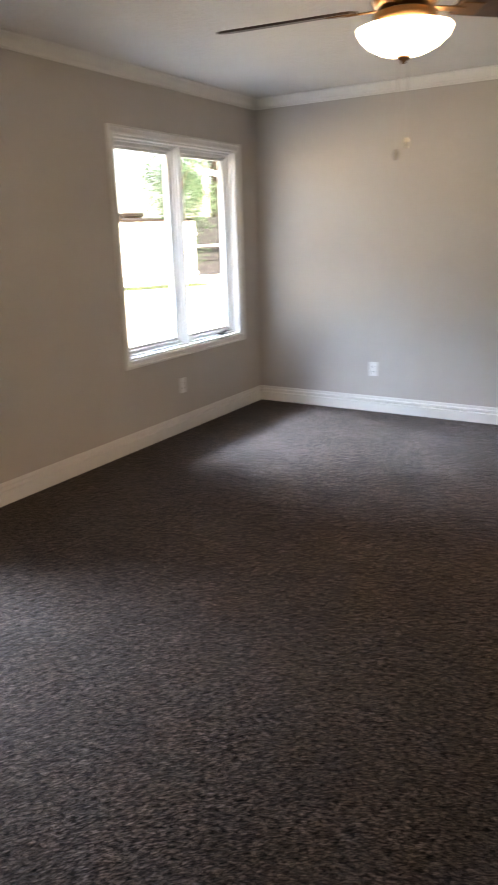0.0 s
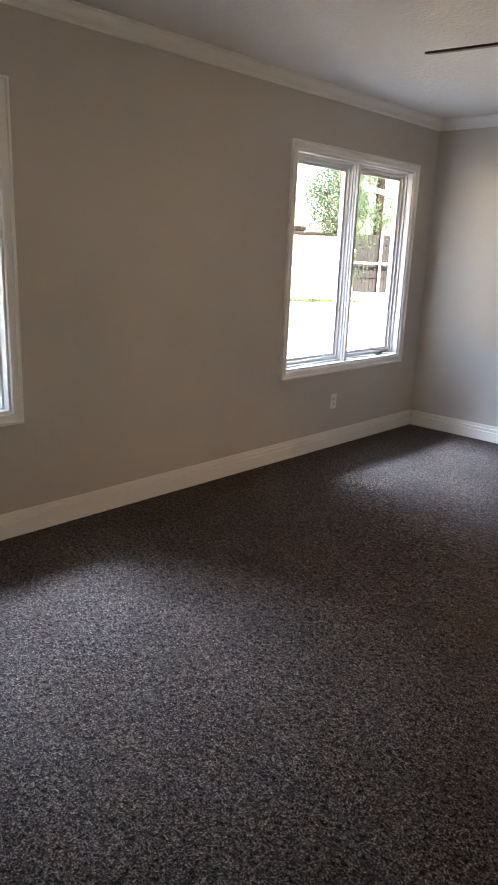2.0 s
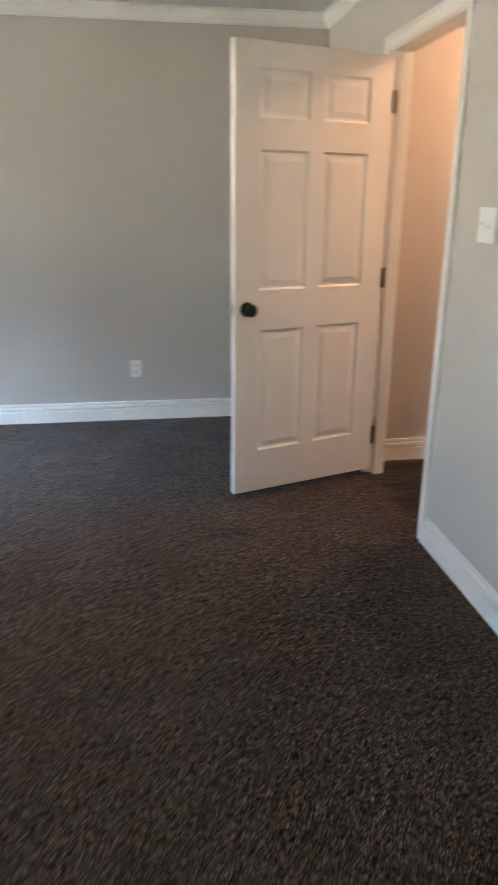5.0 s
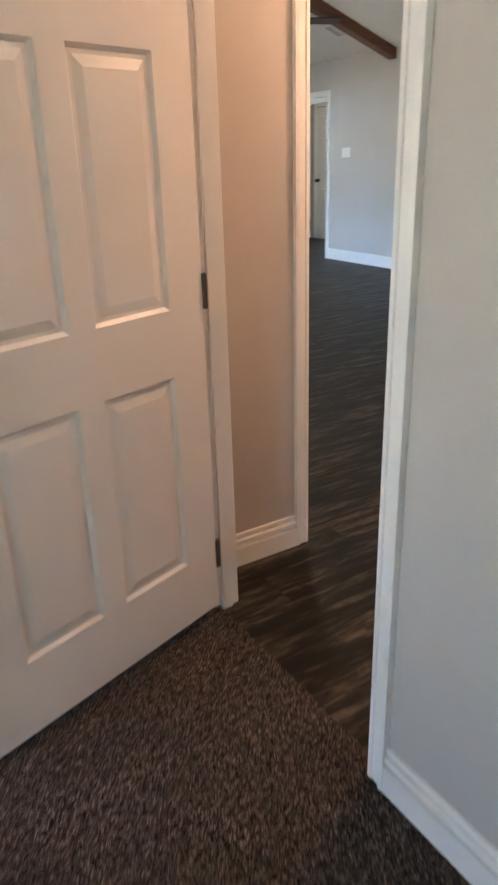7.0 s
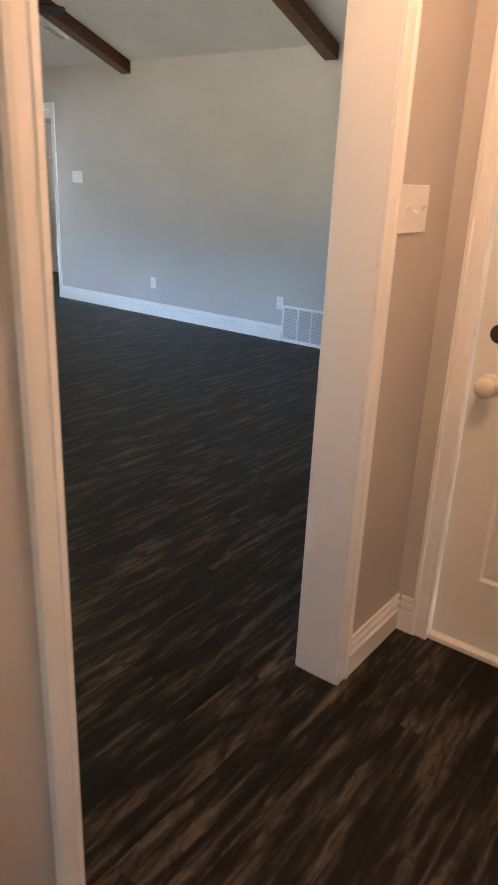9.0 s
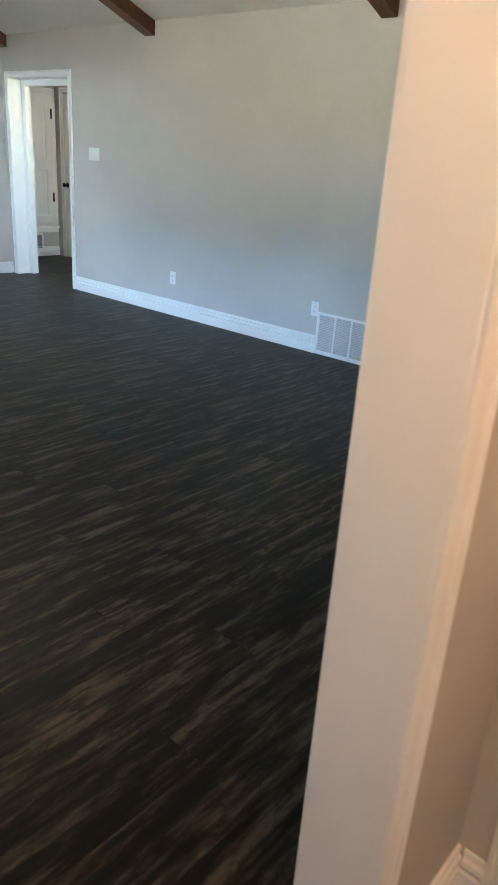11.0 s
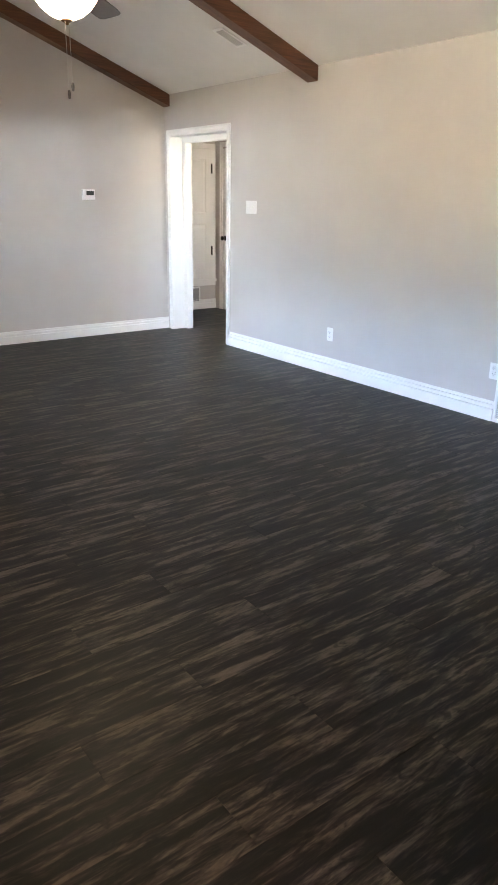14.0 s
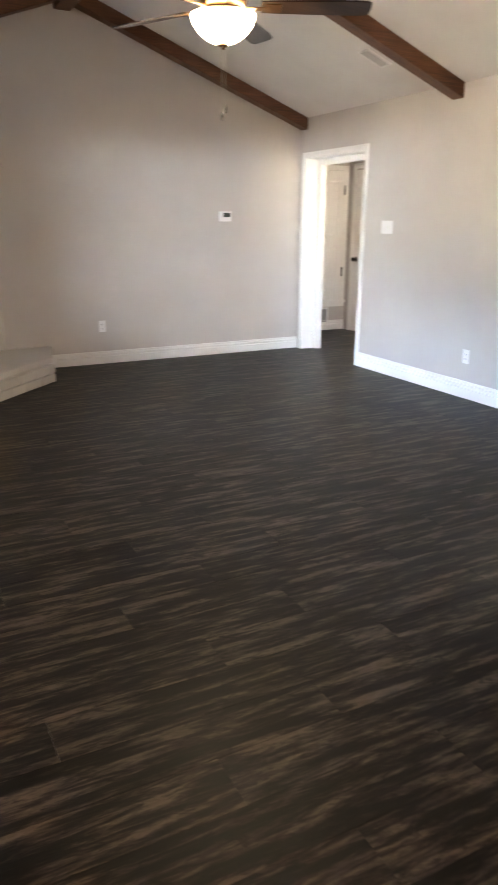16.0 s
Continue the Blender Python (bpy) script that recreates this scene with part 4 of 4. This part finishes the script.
# ---- outside ----
bm = bmesh.new()
vs = [bm.verts.new((x, y, -0.2)) for x, y in ((-900, -900), (900, -900), (900, 900), (-900, 900))]
bm.faces.new(vs)
structure("ground", bm, M_DIRT, "pale dry yard ground", "ground")
structure("patio", boxes((-5.5, LX0 - 0.15, 0.13, 7.5, -0.19, -0.06)), M_CONCRETE, "pale concrete patio slab", "patio")


def fence(name, a, b, high, board, material, label, rails):
    f = thing(name, pose(a[0], a[1], -0.2, 0, 0, math.degrees(math.atan2(b[1] - a[1], b[0] - a[0]))), label, "fence")
    length = math.hypot(b[0] - a[0], b[1] - a[1])
    me = bpy.data.meshes.new("board")
    bm = boxes((0.004, board - 0.004, -0.012, 0.012, 0.04, high), bevel=0.003)
    bm.to_mesh(me)
    bm.free()
    me.materials.append(material)
    for k in range(int(length / board)):
        p = new("board", me)
        p.parent = f
        p.matrix_basis = pose(k * board, 0, 0)
    for z in rails:
        part("rail", boxes((0, length, -0.045, -0.013, z, z + 0.08)), material, f)
    for k in range(int(length / 2.4) + 1):
        part("post", boxes((k * 2.4 - 0.05, k * 2.4 + 0.05, 0.013, 0.11, 0, high + 0.04)), material, f)
    return f


white_fence = fence("white_fence", (-15.6, 5.4), (-10.9, 14.5), 2.05, 0.20, M_FENCE, "tall white board fence with a dark cap board", (0.35, 1.6))
grey_fence = fence("grey_fence", (-15.6, 16.4), (-11.6, 22.6), 2.28, 0.16, M_DARKFENCE, "dark weathered board fence with pale pipe posts", (0.6, 1.9))
fence("pale_fence", (-12.3, 19.9), (-6.0, 22.0), 1.7, 0.20, M_FENCE, "pale board fence in the sun", (0.35, 1.4))

part("cap_board", boxes((0, 10.2, -0.05, 0.05, 2.051, 2.115), bevel=0.004), M_POST, white_fence, "dark cap board")
part("pipe_rail", tube(bmesh.new(), [(2.0, -0.15, 1.17), (5.2, -0.15, 1.17)], 0.045, 10), M_FENCE, grey_fence, "pale pipe rail")
for x in (2.6, 4.05):
    part("pipe_post", tube(bmesh.new(), [(x, -0.11, 0), (x, -0.11, 2.32)], 0.05, 10), M_FENCE, grey_fence, "pale pipe post")


def tree(m, height, spread, leaves, label):
    t = thing("tree", m, label, "tree", "yard trees")
    bm = bmesh.new()
    tube(bm, [(0, 0, -0.05), (0.05, 0.02, height * 0.25), (-0.04, 0.05, height * 0.5), (0.03, 0, height * 0.75)], [0.16, 0.12, 0.09, 0.04], 10)
    ends = []
    for k in range(11):
        a, z = 2.4 * k, height * (0.32 + 0.045 * k)
        r = spread * random.uniform(0.5, 0.95)
        e = Vector((r * math.cos(a), r * math.sin(a), z + height * random.uniform(0.1, 0.3)))
        mid = Vector((0.45 * e.x, 0.45 * e.y, z + 0.3 * (e.z - z)))
        tube(bm, [(0, 0, z), mid, e], [0.05, 0.035, 0.012], 6)
        ends += [e, mid.lerp(e, 0.5)]
    part("trunk", bm, M_BARK, t)
    verts, faces = [], []
    for _ in range(leaves):
        c = random.choice(ends) + Vector((random.gauss(0, 0.36), random.gauss(0, 0.36), random.gauss(0, 0.30)))
        q = Euler((random.uniform(0, 6), random.uniform(0, 6), random.uniform(0, 6))).to_matrix()
        s = random.uniform(0.025, 0.058)
        n = len(verts)
        verts += [c + q @ Vector(p) * s for p in ((-1, 0, 0), (0, -0.45, 0.1), (1, 0, 0), (0, 0.45, 0.1))]
        faces.append((n, n + 1, n + 2, n + 3))
    me = bpy.data.meshes.new("crown")
    me.from_pydata(verts, [], faces)
    me.materials.append(M_LEAF)
    cr = new("crown", me)
    cr.parent = t
    tagged(cr, "green leafy crown with gaps", kind="stuff")
    return t


tree(pose(-11.7, 14.6, -0.2), 4.7, 1.1, 13000, "leafy green tree behind the white fence")
tree(pose(-15.2, 21.4, -0.2), 7.0, 2.0, 17000, "tall leafy green tree behind the dark fence")
tree(pose(-14.6, 11.6, -0.2), 3.6, 1.0, 2500, "smaller leafy tree behind the white fence")
tree(pose(-11.95, 15.0, -0.2), 1.9, 0.35, 2200, "low leafy bush at the end of the white fence")

post = thing("utility_post", pose(-14.0, 20.4, -0.2), "brown wooden post behind the fence", "post")
part("pole", lathe(bmesh.new(), [(0, 0), (0.19, 0), (0.16, 7.0), (0, 7.0)], 14), M_POST, post)
arbor = thing("arbor", pose(-13.82, 19.45, -0.2, 0, 0, 33), "white timber arbor with a sloping rail", "arbor")
part("post", boxes((-0.08, 0.08, -0.05, 0.05, 0, 3.95), bevel=0.005), M_FENCE, arbor)
bm = bmesh.new()
extrude(bm, ((-0.6, 4.10), (0.95, 3.68), (0.95, 3.86), (-0.6, 4.28)), (0, -0.12, 0), (0, -0.051, 0), (1, 0, 0))
part("sloping_rail", bm, M_FENCE, arbor)
shed = thing("garden_shed", pose(-16.0, 17.7, -0.2, 0, 0, 40), "low tan wooden shed behind the white fence", "shed")
part("wall", boxes((-1.6, 0.1, -0.1, 1.8, 0, 2.35)), M_TAN, shed)
part("roof", boxes((-1.8, 0.3, -0.35, 2.0, 2.351, 2.50), bevel=0.02), M_POST, shed)

verts, faces = [], []
for _ in range(5000):
    s = random.random()
    x, y = -15.6 + 4.7 * s + random.uniform(0.05, 0.6), 5.4 + 9.1 * s - random.uniform(0.05, 0.4)
    a, hgt = random.uniform(0, 6.28), random.uniform(0.05, 0.15)
    dx, dy = 0.02 * math.cos(a), 0.02 * math.sin(a)
    n = len(verts)
    verts += [(x - dx, y - dy, -0.2), (x + dx, y + dy, -0.2), (x + dy * 2, y - dx * 2, -0.2 + hgt)]
    faces.append((n, n + 1, n + 2))
me = bpy.data.meshes.new("grass")
me.from_pydata(verts, [], faces)
me.materials.append(M_GRASS)
tagged(new("grass", me), "thin green grass along the fence foot", "grass", kind="stuff")

nb = thing("neighbour_house", pose(-19, 4.0, -0.2), "low pale stucco neighbour house in the sun", "house")
part("wall", boxes((-6, 0, -5.5, 5.5, 0, 2.9)), M_STUCCO, nb)
part("roof", boxes((-6.3, 0.3, -5.8, 5.8, 2.9, 3.2), bevel=0.05), M_SHINGLE, nb)

# unseen overhang and cover, added to cut the light reaching the windows
roof = tagged(new("house_roof"), "shallow grey shingle roof over the rooms, overhang and cover added for shade", "roof", kind="structure")
part("shading_eave", boxes((-1.3, BX1 + 2.0, BY0 - 3.0, 0.14, CEIL + 0.14, CEIL + 0.26)), M_SHINGLE, roof)
part("shading_cover", boxes((3.3, LX0 - 0.16, 0.16, LY1 + 0.2, 2.50, 2.60)), M_STUCCO, roof)

# ---- plank floor, last ----
structure("floor", boxes((BX1 + 0.036, NX1 + 0.12, HY0 - 0.12, NY1 + 0.12, -0.12, WOOD - 0.010)), M_SLOT, "dark subfloor under the planks", "floor")
floor = bpy.data.objects["floor"]
PW, PL = 0.182, 1.22
plank_meshes = {}


def plank_mesh(length, width):
    key = (round(length, 3), round(width, 3))
    if key not in plank_meshes:
        b = 0.0005
        me = bpy.data.meshes.new("plank")
        bm = bmesh.new()
        lo = [bm.verts.new((x, y, 0)) for x, y in ((b * 0.3, b * 0.3), (length - b * 0.3, b * 0.3), (length - b * 0.3, width - b * 0.3), (b * 0.3, width - b * 0.3))]
        up = [bm.verts.new((x, y, 0.0085)) for x, y in ((b * 0.3, b * 0.3), (length - b * 0.3, b * 0.3), (length - b * 0.3, width - b * 0.3), (b * 0.3, width - b * 0.3))]
        hi = [bm.verts.new((x, y, 0.0100)) for x, y in ((b * 1.3, b * 1.3), (length - b * 1.3, b * 1.3), (length - b * 1.3, width - b * 1.3), (b * 1.3, width - b * 1.3))]
        for p, q in ((lo, up), (up, hi)):
            for i in range(4):
                bm.faces.new((p[i], p[(i + 1) % 4], q[(i + 1) % 4], q[i]))
        bm.faces.new(hi)
        bm.to_mesh(me)
        bm.free()
        me.materials.append(M_PLANK)
        plank_meshes[key] = me
    return plank_meshes[key]


def lay(x0, x1, y, width, shift):
    x = x0
    first = PL * shift
    while x < x1 - 0.02:
        length = min(first if x == x0 else PL, x1 - x)
        p = new("plank", plank_mesh(length, width))
        p.parent = floor
        p.matrix_basis = pose(x, y, WOOD - 0.010)
        x += length


y, row = HY0, 0
while y < NY1:
    shift = (0.18, 0.52, 0.86, 0.35, 0.69)[row % 5]
    width = min(PW, NY1 - y)
    mid = y + width / 2
    if mid < HY1 + 0.06:
        x0, x1 = BX1 + 0.037, HX1 + 0.1
    elif mid < LY1:
        x0, x1 = LX0 - 0.02, (NX1 if mid > 4.3 else LX1)
    else:
        x0, x1 = LX1 + 0.14, NX1
    lay(x0, x1, y, width, shift)
    y += PW
    row += 1
